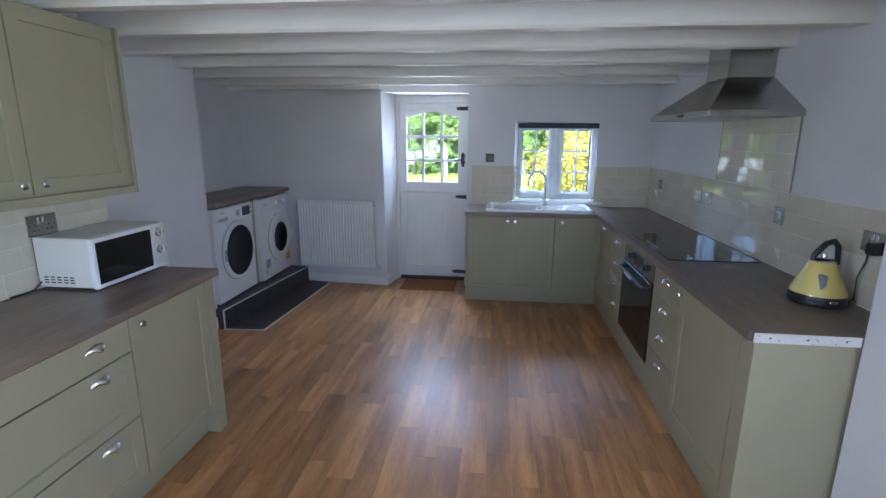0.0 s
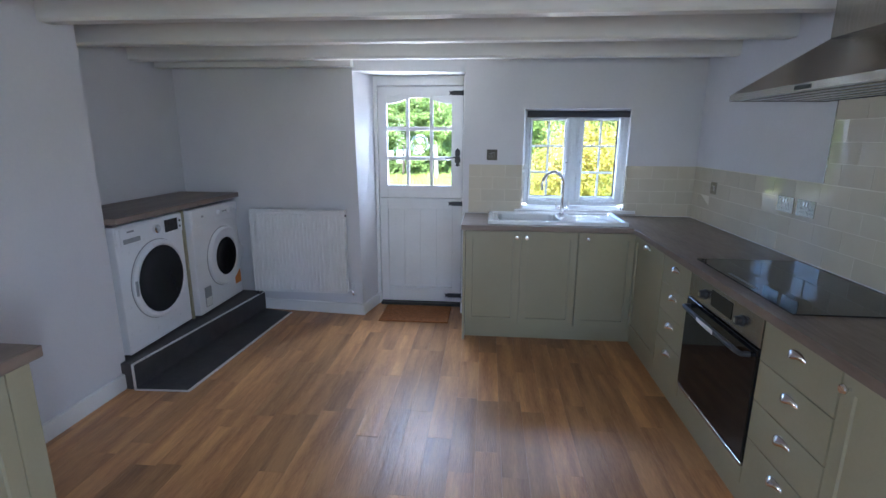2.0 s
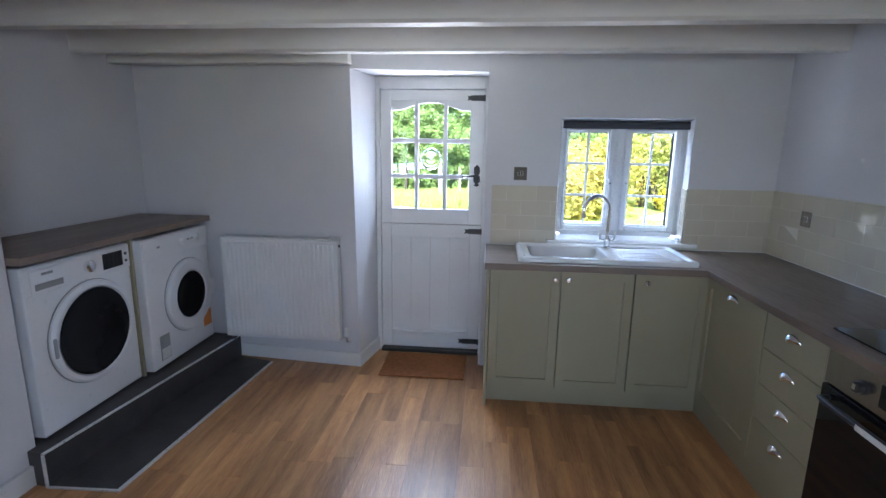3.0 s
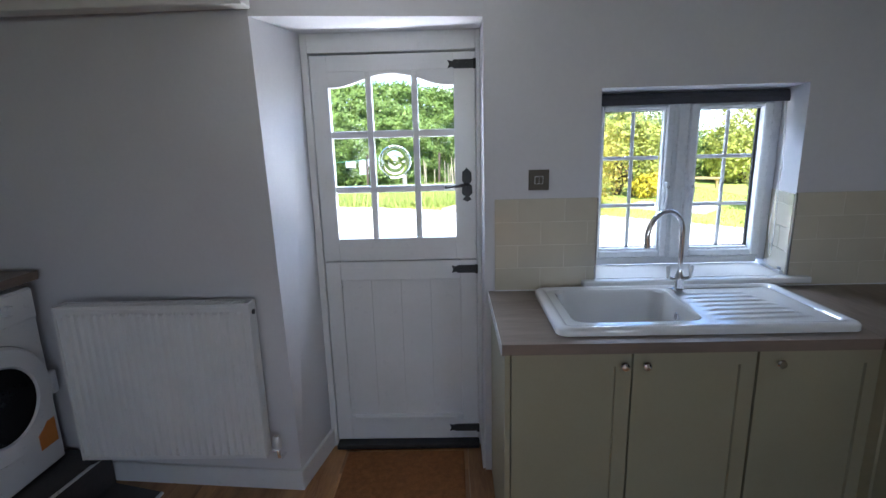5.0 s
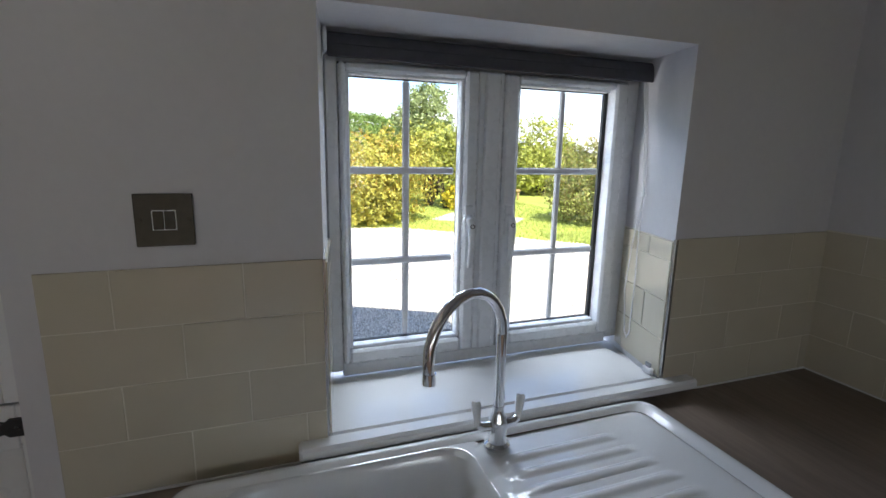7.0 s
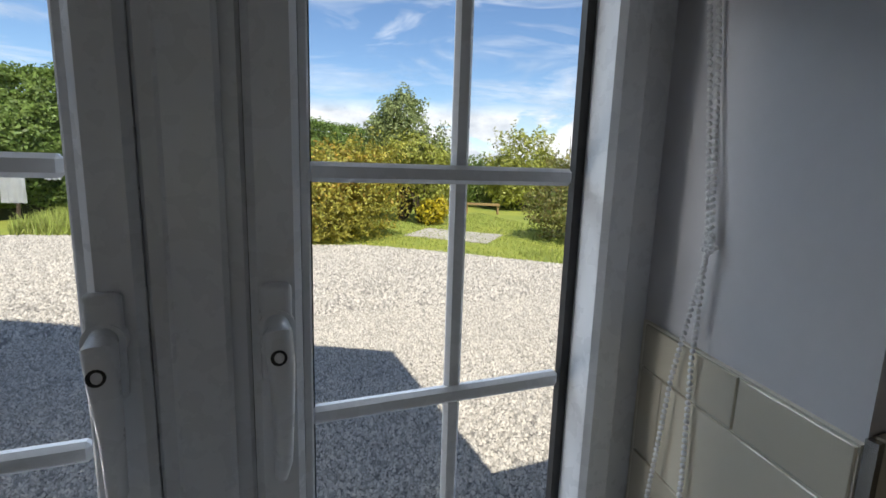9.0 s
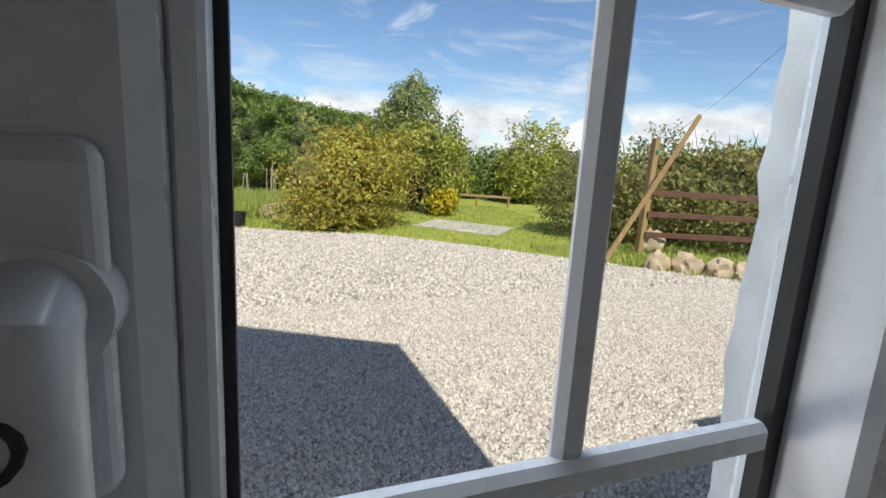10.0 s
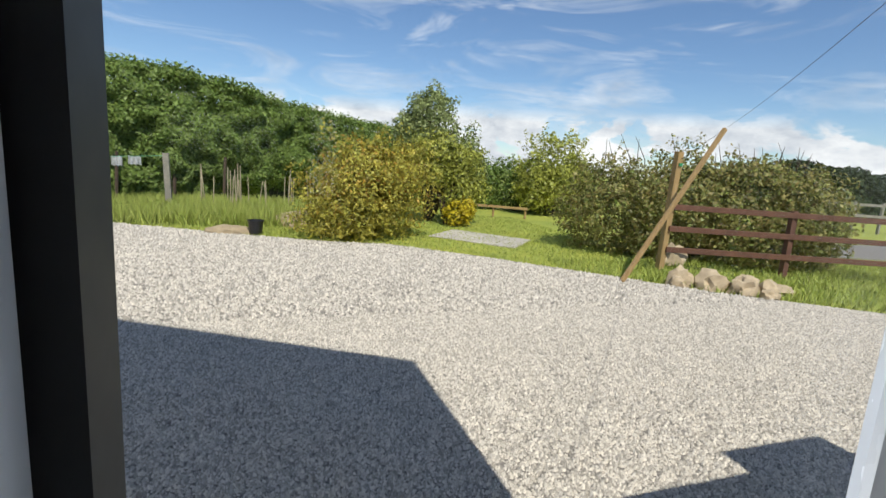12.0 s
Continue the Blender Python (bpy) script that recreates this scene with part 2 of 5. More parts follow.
GLASS = glass("clear_glass")
REFR = bpy.data.materials.new("bullseye_glass")
REFR.use_nodes = True
_b = REFR.node_tree.nodes["Principled BSDF"]
_b.inputs["Transmission Weight"].default_value, _b.inputs["Roughness"].default_value, _b.inputs["IOR"].default_value = 1.0, 0.01, 1.45


# ---- building helpers ----
def addbox(bm, x0, x1, y0, y1, z0, z1, bevel=0.0, seg=1):
    vs = [bm.verts.new((x, y, z)) for x in (x0, x1) for y in (y0, y1) for z in (z0, z1)]
    fs = [bm.faces.new([vs[i] for i in q]) for q in ((0, 1, 3, 2), (4, 6, 7, 5), (0, 4, 5, 1), (2, 3, 7, 6), (0, 2, 6, 4), (1, 5, 7, 3))]
    if bevel:
        es = {e for f in fs for e in f.edges}
        bmesh.ops.bevel(bm, geom=list(es), offset=bevel, segments=seg, affect="EDGES", profile=0.5)


def part(name, bm, material, parent=None, label="", smooth=False):
    bmesh.ops.recalc_face_normals(bm, faces=bm.faces[:])
    me = bpy.data.meshes.new(name)
    bm.to_mesh(me)
    bm.free()
    me.materials.append(material)
    if smooth:
        me.shade_smooth()
        me.set_sharp_from_angle(angle=radians(40))
    ob = new(name, me)
    if parent:
        ob.parent = parent
        ob.matrix_parent_inverse = parent.matrix_basis.inverted()
    if label:
        tagged(ob, label)
    return ob


def thing(name, at, label, category, group=""):
    ob = new(name)
    ob.empty_display_size = 0.1
    ob.location = at
    bpy.context.view_layer.update()
    return tagged(ob, label, category, group)


def B(name, dims, material, parent=None, bevel=0.002, label="", seg=1):
    bm = bmesh.new()
    addbox(bm, *dims, bevel, seg)
    return part(name, bm, material, parent, label)


def boxes(name, dims, material, parent=None, bevel=0.002, label=""):
    bm = bmesh.new()
    for d in dims:
        addbox(bm, *d, bevel)
    return part(name, bm, material, parent, label)


def structure(ob, label="", category=""):
    return tagged(ob, label, category, "", "structure")


def lathe(name, profile, at, axis, material, parent=None, seg=24, label=""):
    """profile: (radius, height) pairs along axis from at."""
    q = Vector((0, 0, 1)).rotation_difference(Vector(axis).normalized()).to_matrix()
    bm = bmesh.new()
    rings = []
    for r, h in profile:
        if r < 1e-6:
            rings.append([bm.verts.new(Vector(at) + q @ Vector((0, 0, h)))])
        else:
            rings.append([bm.verts.new(Vector(at) + q @ Vector((r * math.cos(2 * math.pi * k / seg), r * math.sin(2 * math.pi * k / seg), h))) for k in range(seg)])
    for a, b in zip(rings, rings[1:]):
        for k in range(seg):
            j = (k + 1) % seg
            if len(a) == 1 and len(b) > 1:
                bm.faces.new((a[0], b[k], b[j]))
            elif len(b) == 1 and len(a) > 1:
                bm.faces.new((a[k], a[j], b[0]))
            elif len(a) > 1:
                bm.faces.new((a[k], a[j], b[j], b[k]))
    return part(name, bm, material, parent, label, smooth=True)


def tube(name, pts, radius, material, parent=None, seg=10, label=""):
    """A round bar swept along pts; radius a number or one per point."""
    pts = [Vector(p) for p in pts]
    rad = [radius] * len(pts) if isinstance(radius, (int, float)) else radius
    bm = bmesh.new()
    rings, up = [], None
    for i, p in enumerate(pts):
        d = (pts[min(i + 1, len(pts) - 1)] - pts[max(i - 1, 0)]).normalized()
        if up is None:
            up = d.orthogonal().normalized()
        up = (up - d * up.dot(d)).normalized()
        side = d.cross(up)
        rings.append([bm.verts.new(p + rad[i] * (math.cos(2 * math.pi * k / seg) * up + math.sin(2 * math.pi * k / seg) * side)) for k in range(seg)])
    for a, b in zip(rings, rings[1:]):
        for k in range(seg):
            bm.faces.new((a[k], a[(k + 1) % seg], b[(k + 1) % seg], b[k]))
    bm.faces.new(rings[0])
    bm.faces.new(rings[-1][::-1])
    return part(name, bm, material, parent, label, smooth=True)


def prism(name, outline, axis, a0, a1, material, parent=None, bevel=0.0, label=""):
    """A flat outline of (u, v) pairs drawn out along an axis: x: (y, z), y: (x, z), z: (x, y)."""
    put = {"x": lambda u, v, a: (a, u, v), "y": lambda u, v, a: (u, a, v), "z": lambda u, v, a: (u, v, a)}[axis]
    bm = bmesh.new()
    lo, hi = [[bm.verts.new(put(u, v, a)) for u, v in outline] for a in (a0, a1)]
    bm.faces.new(lo)
    bm.faces.new(hi[::-1])
    for k in range(len(lo)):
        j = (k + 1) % len(lo)
        bm.faces.new((lo[k], lo[j], hi[j], hi[k]))
    if bevel:
        bmesh.ops.bevel(bm, geom=bm.edges[:], offset=bevel, segments=1, affect="EDGES")
    return part(name, bm, material, parent, label)


def raw(name, verts, faces, material, parent=None, smooth=False):
    me = bpy.data.meshes.new(name)
    verts, faces = np.asarray(verts, np.float32), np.asarray(faces, np.int32)
    me.vertices.add(len(verts))
    me.vertices.foreach_set("co", verts.ravel())
    k = faces.shape[1]
    me.loops.add(faces.size)
    me.loops.foreach_set("vertex_index", faces.ravel())
    me.polygons.add(len(faces))
    me.polygons.foreach_set("loop_start", np.arange(0, faces.size, k, dtype=np.int32))
    me.update(calc_edges=True)
    me.materials.append(material)
    ob = new(name, me)
    if parent:
        ob.parent = parent
        ob.matrix_parent_inverse = parent.matrix_basis.inverted()
    return ob

# ---- structure ----
G = -0.35
ROOM_TOP, OUT = 2.26, 6.60


def slabs(name, pieces, material, label, category, parent=None):
    """Upright slabs joined into one wall: each piece is (outline of (x, y), z0, z1)."""
    bm = bmesh.new()
    for outline, z0, z1, *above in pieces:
        lo = [bm.verts.new((x, y, z0)) for x, y in outline]
        hi = [bm.verts.new((x, y, z1)) for x, y in (above[0] if above else outline)]
        bm.faces.new(lo)
        bm.faces.new(hi[::-1])
        for k in range(len(lo)):
            j = (k + 1) % len(lo)
            bm.faces.new((lo[k], lo[j], hi[j], hi[k]))
    return structure(part(name, bm, material, parent), label, category)


def wall_y(x):
    """Inner face of the slightly skewed wall behind the radiator."""
    return 6.075 - (x + 0.80) * 0.088


floor = structure(B("floor", (-2.9, 2.4, -2.1, OUT, -0.3, -0.006), GROUT, None, 0), "brown oak-look plank flooring over a level base", "floor")
slabs("wall_back", [
    ([(-2.46, wall_y(-2.46)), (-0.795, 6.075), (-0.735, 6.42), (-0.735, OUT), (-2.9, OUT), (-2.9, 6.22)], -0.02, 2.5, [(-2.46, wall_y(-2.46)), (-0.835, 6.075), (-0.735, 6.42), (-0.735, OUT), (-2.9, OUT), (-2.9, 6.22)]),
    ([(0.076, 6.19), (0.565, 6.19), (0.602, 6.44), (0.602, OUT), (0.076, OUT)], -0.4, 2.5),
    ([(1.411, 6.19), (2.3, 6.19), (2.3, OUT), (1.535, OUT), (1.475, 6.50), (1.470, 6.44)], -0.4, 2.5),
    ([(-0.829, 6.075), (0.076, 6.19), (0.076, OUT), (-0.735, OUT), (-0.735, 6.42)], 2.07, 2.5),
    ([(0.565, 6.19), (1.411, 6.19), (1.47, 6.44), (1.535, OUT), (0.602, OUT), (0.602, 6.44)], 1.782, 2.5),
    ([(0.565, 6.19), (1.411, 6.19), (1.47, 6.44), (1.535, OUT), (0.602, OUT), (0.602, 6.44)], -0.4, 0.945),
    ([(-0.735, 6.42), (0.076, 6.42), (0.076, OUT), (-0.735, OUT)], -0.4, -0.002),
], PAINT, "off-white painted plaster wall with door and window openings", "wall")
# gap at y -0.1 to 1.1 is added, unseen, for the right fill lamp
slabs("wall_right", [
    ([(1.96, 2.74), (2.3, 2.74), (2.3, 6.19), (1.96, 6.19)], -0.4, 2.5),
    ([(1.715, -2.1), (2.3, -2.1), (2.3, -0.1), (1.715, -0.1)], -0.4, 2.5),
    ([(1.715, 1.1), (2.3, 1.1), (2.3, 2.74), (1.715, 2.74)], -0.4, 2.5),
    ([(1.715, -0.1), (2.3, -0.1), (2.3, 1.1), (1.715, 1.1)], -0.4, 0.9),
    ([(1.715, -0.1), (2.3, -0.1), (2.3, 1.1), (1.715, 1.1)], 2.0, 2.5),
], PAINT, "off-white painted wall above cream tiles", "wall")
# same added gap on this side, unseen, for the left fill lamp
slabs("wall_left", [
    ([(-2.9, -2.1), (-1.70, -2.1), (-1.70, -0.1), (-2.9, -0.1)], -0.4, 2.5),
    ([(-2.9, 1.1), (-1.70, 1.1), (-1.70, 3.345), (-2.9, 3.345)], -0.4, 2.5),
    ([(-2.9, -0.1), (-1.70, -0.1), (-1.70, 1.1), (-2.9, 1.1)], -0.4, 0.9),
    ([(-2.9, -0.1), (-1.70, -0.1), (-1.70, 1.1), (-2.9, 1.1)], 2.0, 2.5),
    ([(-2.9, 3.345), (-2.0, 3.345), (-1.97, 4.68), (-2.9, 4.68)], -0.4, 2.5),
    ([(-2.9, 4.68), (-2.445, 4.68), (-2.445, 6.22), (-2.9, 6.22)], -0.4, 2.5),
], PAINT, "off-white painted wall with an appliance recess", "wall")
# out of view; the opening is added to hold the rear fill lamp
slabs("wall_rear", [
    ([(-1.70, -2.1), (-0.5, -2.1), (-0.5, -1.8), (-1.70, -1.8)], -0.4, 2.5),
    ([(1.1, -2.1), (1.715, -2.1), (1.715, -1.8), (1.1, -1.8)], -0.4, 2.5),
    ([(-0.5, -2.1), (1.1, -2.1), (1.1, -1.8), (-0.5, -1.8)], -0.4, 0.9),
    ([(-0.5, -2.1), (1.1, -2.1), (1.1, -1.8), (-0.5, -1.8)], 2.0, 2.5),
], PAINT, "off-white painted wall with an opening added for light", "wall")
structure(B("ceiling", (-2.9, 2.3, -2.1, OUT, ROOM_TOP, 2.5), CEIL, None, 0), "white painted ceiling boards between beams", "ceiling")
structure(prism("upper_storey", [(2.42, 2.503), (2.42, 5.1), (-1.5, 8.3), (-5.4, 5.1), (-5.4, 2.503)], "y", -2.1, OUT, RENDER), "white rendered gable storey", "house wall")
structure(B("outhouse", (2.305, 9.0, 2.0, 6.75, G, 2.0), RENDER, None, 0.02), "low white rendered outbuilding", "outbuilding")
structure(B("outhouse_chimney", (4.0, 4.95, 6.1, 6.745, 2.0, 2.33), RENDER, None, 0.02), "short rendered chimney stub", "chimney")


def beam(y, x0, x1, group="ceiling beams"):
    rnd = random.Random(int(y * 100) + 999)
    bm = bmesh.new()
    n = 44
    rings = []
    for k in range(n + 1):
        x = x0 + (x1 - x0) * k / n
        j = [rnd.uniform(-0.0009, 0.0009) for _ in range(6)]
        zb = 2.105 + j[0]
        rings.append([bm.verts.new(p) for p in ((x, y + j[1], ROOM_TOP + 0.004), (x, y + j[1], zb + 0.014), (x, y + 0.012 + j[2], zb), (x, y + 0.088 + j[3], zb + j[5] * 0.5), (x, y + 0.1 + j[4], zb + 0.014), (x, y + 0.1 + j[4], ROOM_TOP + 0.004))])
    for a, b in zip(rings, rings[1:]):
        for k in range(5):
            bm.faces.new((a[k], a[k + 1], b[k + 1], b[k]))
    bm.faces.new(rings[0])
    bm.faces.new(rings[-1][::-1])
    ob = part("ceiling_beam", bm, BEAM)
    return tagged(ob, "uneven white-painted timber ceiling beam under the ceiling", "beam", group, "structure")


for y, xl in ((-1.0, -1.71), (-0.45, -1.71), (0.1, -1.71), (0.65, -1.71), (1.2, -1.71), (1.76, -1.71), (2.32, -1.71), (2.86, -1.71), (3.38, -2.01), (3.92, -2.0), (4.46, -1.99), (5.08, -2.46), (5.7, -2.46)):
    beam(y, xl, 1.97 if y > 2.7 else 1.73)
structure(B("lintel_trim", (-2.44, -0.81, 5.98, 6.06, 2.09, ROOM_TOP), BEAM, None, 0.004), "white-painted board along the recess head", "trim")

# rough render lining the outer window reveal
bm = bmesh.new()
rr = random.Random(8)
cols = []
for k in range(25):
    z = 0.95 + (1.78 - 0.95) * k / 24
    j = [rr.uniform(-0.003, 0.003) for _ in range(4)]
    cols.append([bm.verts.new(p) for p in ((1.4755 + j[0] * 0.3, 6.501, z), (1.492 + j[1], 6.53, z), (1.508 + j[2], 6.565, z), (1.523 + j[3], 6.604 + j[0], z), (1.56, 6.612 + j[2] * 0.5, z), (1.56, 6.53, z))])
for a, b in zip(cols, cols[1:]):
    for k in range(5):
        bm.faces.new((a[k], a[k + 1], b[k + 1], b[k]))
structure(part("render_reveal", bm, RENDER, None, "", True), "rough white render lining the outer window reveal", "wall")

# baseboards
structure(prism("baseboard", [(-2.0, 3.35), (-1.975, 3.35), (-1.948, 4.665), (-1.97, 4.665)], "z", 0, 0.1, TRIM, None, 0.003), "white painted baseboard", "baseboard")
structure(prism("baseboard", [(-1.76, wall_y(-1.76) - 0.018), (-0.785, 6.055), (-0.718, 6.40), (-0.735, 6.41), (-0.80, 6.073), (-1.76, wall_y(-1.76) - 0.001)], "z", 0, 0.1, TRIM, None, 0.003), "white painted baseboard along the radiator wall", "baseboard")

# ---- window over the sink ----
win = structure(thing("window_1", (1.03, 6.46, 0.98), "white plastic two-casement window with glazing bars", "window"))
boxes("window_frame", [(0.603, 0.632, 6.436, 6.50, 0.98, 1.78), (1.427, 1.469, 6.436, 6.50, 0.98, 1.78), (0.632, 1.427, 6.436, 6.50, 0.966, 1.0), (0.632, 1.427, 6.436, 6.50, 1.728, 1.78), (0.978, 1.048, 6.43, 6.50, 1.0, 1.728)], UPVC, win, 0.003)
B("mullion_cover", (0.992, 1.034, 6.419, 6.43, 1.003, 1.725), UPVC, win, 0.004)


def casement(x0, x1, g0, g1, hx):
    right_bead = [(g1 + 0.003, g1 + 0.0125, 6.436, 6.463, 1.038, 1.706)] if x0 < 0.9 else []
    seal_w = 0.006 if x0 < 0.9 else 0.001
    fr = boxes("casement", [(x0, g0 - 0.012, 6.422, 6.49, 1.003, 1.725), (g1 + 0.012, x1, 6.422, 6.49, 1.003, 1.725), (g0 - 0.012, g1 + 0.012, 6.422, 6.49, 1.003, 1.038), (g0 - 0.012, g1 + 0.012, 6.422, 6.49, 1.706, 1.725)], UPVC, win, 0.006)
    boxes("glazing_bead", [(g0 - 0.0125, g0 - 0.003, 6.436, 6.463, 1.038, 1.706), (g0 - 0.003, g1 + 0.003, 6.436, 6.463, 1.037, 1.047), (g0 - 0.003, g1 + 0.003, 6.436, 6.463, 1.699, 1.707)] + right_bead, UPVC, fr, 0.002)
    boxes("seal", [(g0 - 0.012, g0 + 0.001, 6.463, 6.473, 1.04, 1.704), (g1 + 0.007, g1 + 0.012, 6.464, 6.472, 1.04, 1.704), (g1 + seal_w, g1 + 0.012, 6.463, 6.473, 1.04, 1.704), (g0, g1, 6.463, 6.473, 1.04, 1.049), (g0, g1, 6.463, 6.473, 1.697, 1.704), (x0 - 0.004, x0 - 0.0002, 6.462, 6.482, 0.999, 1.729), (x1 + 0.0002, x1 + 0.004, 6.462, 6.482, 0.999, 1.729), (x0, x1, 6.462, 6.482, 0.998, 1.0028), (x0, x1, 6.462, 6.482, 1.7252, 1.7295)], SEAL, fr, 0)
    xm = (g0 + g1) / 2 + 0.005
    B("glazing_bar", (xm - 0.009, xm + 0.009, 6.463, 6.473, 1.05, 1.696), UPVC, fr, 0.004)
    for z in (1.256, 1.483):
        B("glazing_bar", (g0 - 0.003, g1 - 0.004, 6.458, 6.4715, z - 0.009, z + 0.009), UPVC, fr, 0.004)
    pane = B("pane", (g0 - 0.003, g1 + 0.003, 6.474, 6.478, 1.045, 1.701), GLASS, fr, 0)
    pane.visible_shadow = False
    h = lathe("handle_base", [(0, 0), (0.014, 0), (0.014, 0.012), (0, 0.014)], (hx, 6.422, 1.363), (0, -1, 0), UPVC, fr)
    B("handle_plate", (hx - 0.012, hx + 0.012, 6.411, 6.422, 1.318, 1.398), UPVC, fr, 0.005, seg=4)
    tube("handle", [(hx, 6.412, 1.366), (hx, 6.400, 1.362), (hx + 0.002, 6.395, 1.338), (hx + 0.003, 6.398, 1.298), (hx + 0.002, 6.403, 1.253), (hx, 6.405, 1.238)], [0.009, 0.011, 0.010, 0.008, 0.007, 0.005], UPVC, fr, 28)
    lathe("keyhole", [(0.006, 0), (0.006, 0.003), (0.0045, 0.0035), (0.003, 0.001), (0, 0.001)], (hx, 6.3895, 1.347), (0, -1, 0.15), BLKPL, fr, 14)


casement(0.6328, 0.9775, 0.660, 0.930, 0.953)
casement(1.0485, 1.4262, 1.100, 1.374, 1.067)
structure(boxes("window_sill", [(0.505, 1.50, 6.146, 6.189, 0.938, 0.966), (0.568, 1.408, 6.189, 6.435, 0.946, 0.966)], CERAM, None, 0.006), "glossy white window sill with rounded nosing", "window sill")

clip = thing("chain_clip", (1.40, 6.215, 0.966), "small white plastic chain clip on the window sill", "clip")
B("clip_base", (1.388, 1.402, 6.200, 6.232, 0.967, 0.985), TRIM, clip, 0.003)
B("clip_tab", (1.392, 1.398, 6.206, 6.226, 0.985, 0.998), GREYPL, clip, 0.002)
blind = thing("roller_blind", (1.03, 6.40, 1.75), "rolled-up charcoal roller blind in the window head", "blind")
lathe("roll", [(0, 0), (0.023, 0), (0.023, 0.855), (0, 0.855)], (0.60, 6.39, 1.752), (1, 0, 0), BLIND, blind, 20)
B("hem_bar", (0.603, 1.452, 6.362, 6.37, 1.722, 1.748), BLIND, blind, 0.002)
for x in (0.594, 1.455):
    B("bracket", (x, x + 0.008, 6.36, 6.42, 1.73, 1.779), TRIM, blind, 0.002, "white bracket")
rnd = random.Random(4)


def chain(name, pts):
    bm = bmesh.new()
    pts = [Vector(p) for p in pts]
    for a, b in zip(pts, pts[1:]):
        n = max(2, int((b - a).length / 0.0062))
        for k in range(n):
            bmesh.ops.create_icosphere(bm, subdivisions=1, radius=0.003, matrix=Matrix.Translation(a.lerp(b, k / n)))
    return part(name, bm, TRIM, blind, "white bead chain", True)


chain("bead_chain", [(1.449, 6.385, 1.74), (1.446, 6.362, 1.58), (1.436, 6.340, 1.432), (1.436, 6.365, 1.29), (1.434, 6.376, 1.15), (1.433, 6.36, 1.03), (1.432, 6.348, 1.014), (1.431, 6.338, 1.03), (1.431, 6.335, 1.2), (1.433, 6.342, 1.32), (1.437, 6.344, 1.43), (1.448, 6.372, 1.58), (1.451, 6.398, 1.74)])
chain("chain_knot", [(1.436 + rnd.uniform(-0.008, 0.006), 6.342 + rnd.uniform(-0.009, 0.009), 1.43 + rnd.uniform(-0.012, 0.012)) for _ in range(9)])

# ---- stable door ----
door = structure(thing("door_1", (-0.32, 6.44, 0.03), "white-painted wooden stable door with nine panes and black iron fittings", "door"))
DX0, DX1, DY0, DY1 = -0.700, 0.052, 6.412, 6.455
frame_d = boxes("door_frame", [(-0.735, -0.704, 6.40, 6.47, 0, 2.07), (0.055, 0.0755, 6.40, 6.47, 0, 2.07), (-0.704, 0.055, 6.40, 6.47, 1.985, 2.069)], TRIM, door, 0.003)
GX = [(-0.622, -0.452), (-0.424, -0.240), (-0.212, -0.046)]
GZ = [(1.128, 1.352), (1.383, 1.608), (1.642, 1.86)]
up = bmesh.new()
addbox(up, DX0, GX[0][0], DY0, DY1, 1.018, 1.978, 0.002)
addbox(up, GX[2][1], DX1, DY0, DY1, 1.018, 1.978, 0.002)
addbox(up, GX[0][0], GX[2][1], DY0, DY1, 1.018, GZ[0][0], 0.002)
addbox(up, GX[0][0], GX[2][1], DY0, DY1, 1.905, 1.978, 0.002)
for a, b in ((GX[0][1], GX[1][0]), (GX[1][1], GX[2][0])):
    addbox(up, a, b, DY0 + 0.004, DY1, GZ[0][0], 1.906, 0.003)
for x0, x1 in GX:
    for a, b in ((GZ[0][1], GZ[1][0]), (GZ[1][1], GZ[2][0])):
        addbox(up, x0, x1, DY0 + 0.005, DY1, a, b, 0.003)
upper = part("upper_leaf", up, TRIM, door)


def arch_z(x):
    """Underside of the curved head over the top panes."""
    u = min(1.0, abs(x + 0.334) / 0.288)
    return 1.893 - 0.055 * (0.5 - 0.5 * math.cos(math.pi * min(1, u * 1.08))) ** 1.2


for x0, x1 in GX:
    n = 10
    xs = [x0 + (x1 - x0) * k / n for k in range(n + 1)]
    prism("arched_head", [(x, arch_z(x)) for x in xs] + [(x1, 1.906), (x0, 1.906)], "y", DY0 + 0.003, DY1, TRIM, upper)
for i, (x0, x1) in enumerate(GX):
    for k, (z0, z1) in enumerate(GZ):
        bull = i == 1 and k == 1
        p = B("pane", (x0 - 0.003, x1 + 0.003, 6.434, 6.437, z0 - 0.003, (1.9 if k == 2 else z1) + 0.003), GLASS, upper, 0)
        p.visible_shadow = False
        if bull:
            c = ((x0 + x1) / 2, 6.432, (z0 + z1) / 2)
            o = lathe("bullseye", [(0.078, 0.0), (0.074, 0.007), (0.062, 0.004), (0.05, 0.009), (0.034, 0.003), (0.02, 0.009), (0.008, 0.005), (0, 0.012)], c, (0, -1, 0), REFR, upper, 36, "round bullseye in clear glass")
            o.visible_shadow = False
# strips added unseen behind the leaves to block light through the gaps
boxes("gap_strip", [(-0.7045, -0.690, 6.4565, 6.4695, 0.026, 1.985), (0.042, 0.0555, 6.4565, 6.4695, 0.026, 1.985), (-0.690, 0.042, 6.4565, 6.4695, 1.965, 1.9855), (-0.690, 0.042, 6.4565, 6.4695, 1.0, 1.03), (-0.690, 0.042, 6.4565, 6.4695, 0.026, 0.05)], TRIM, frame_d, 0)
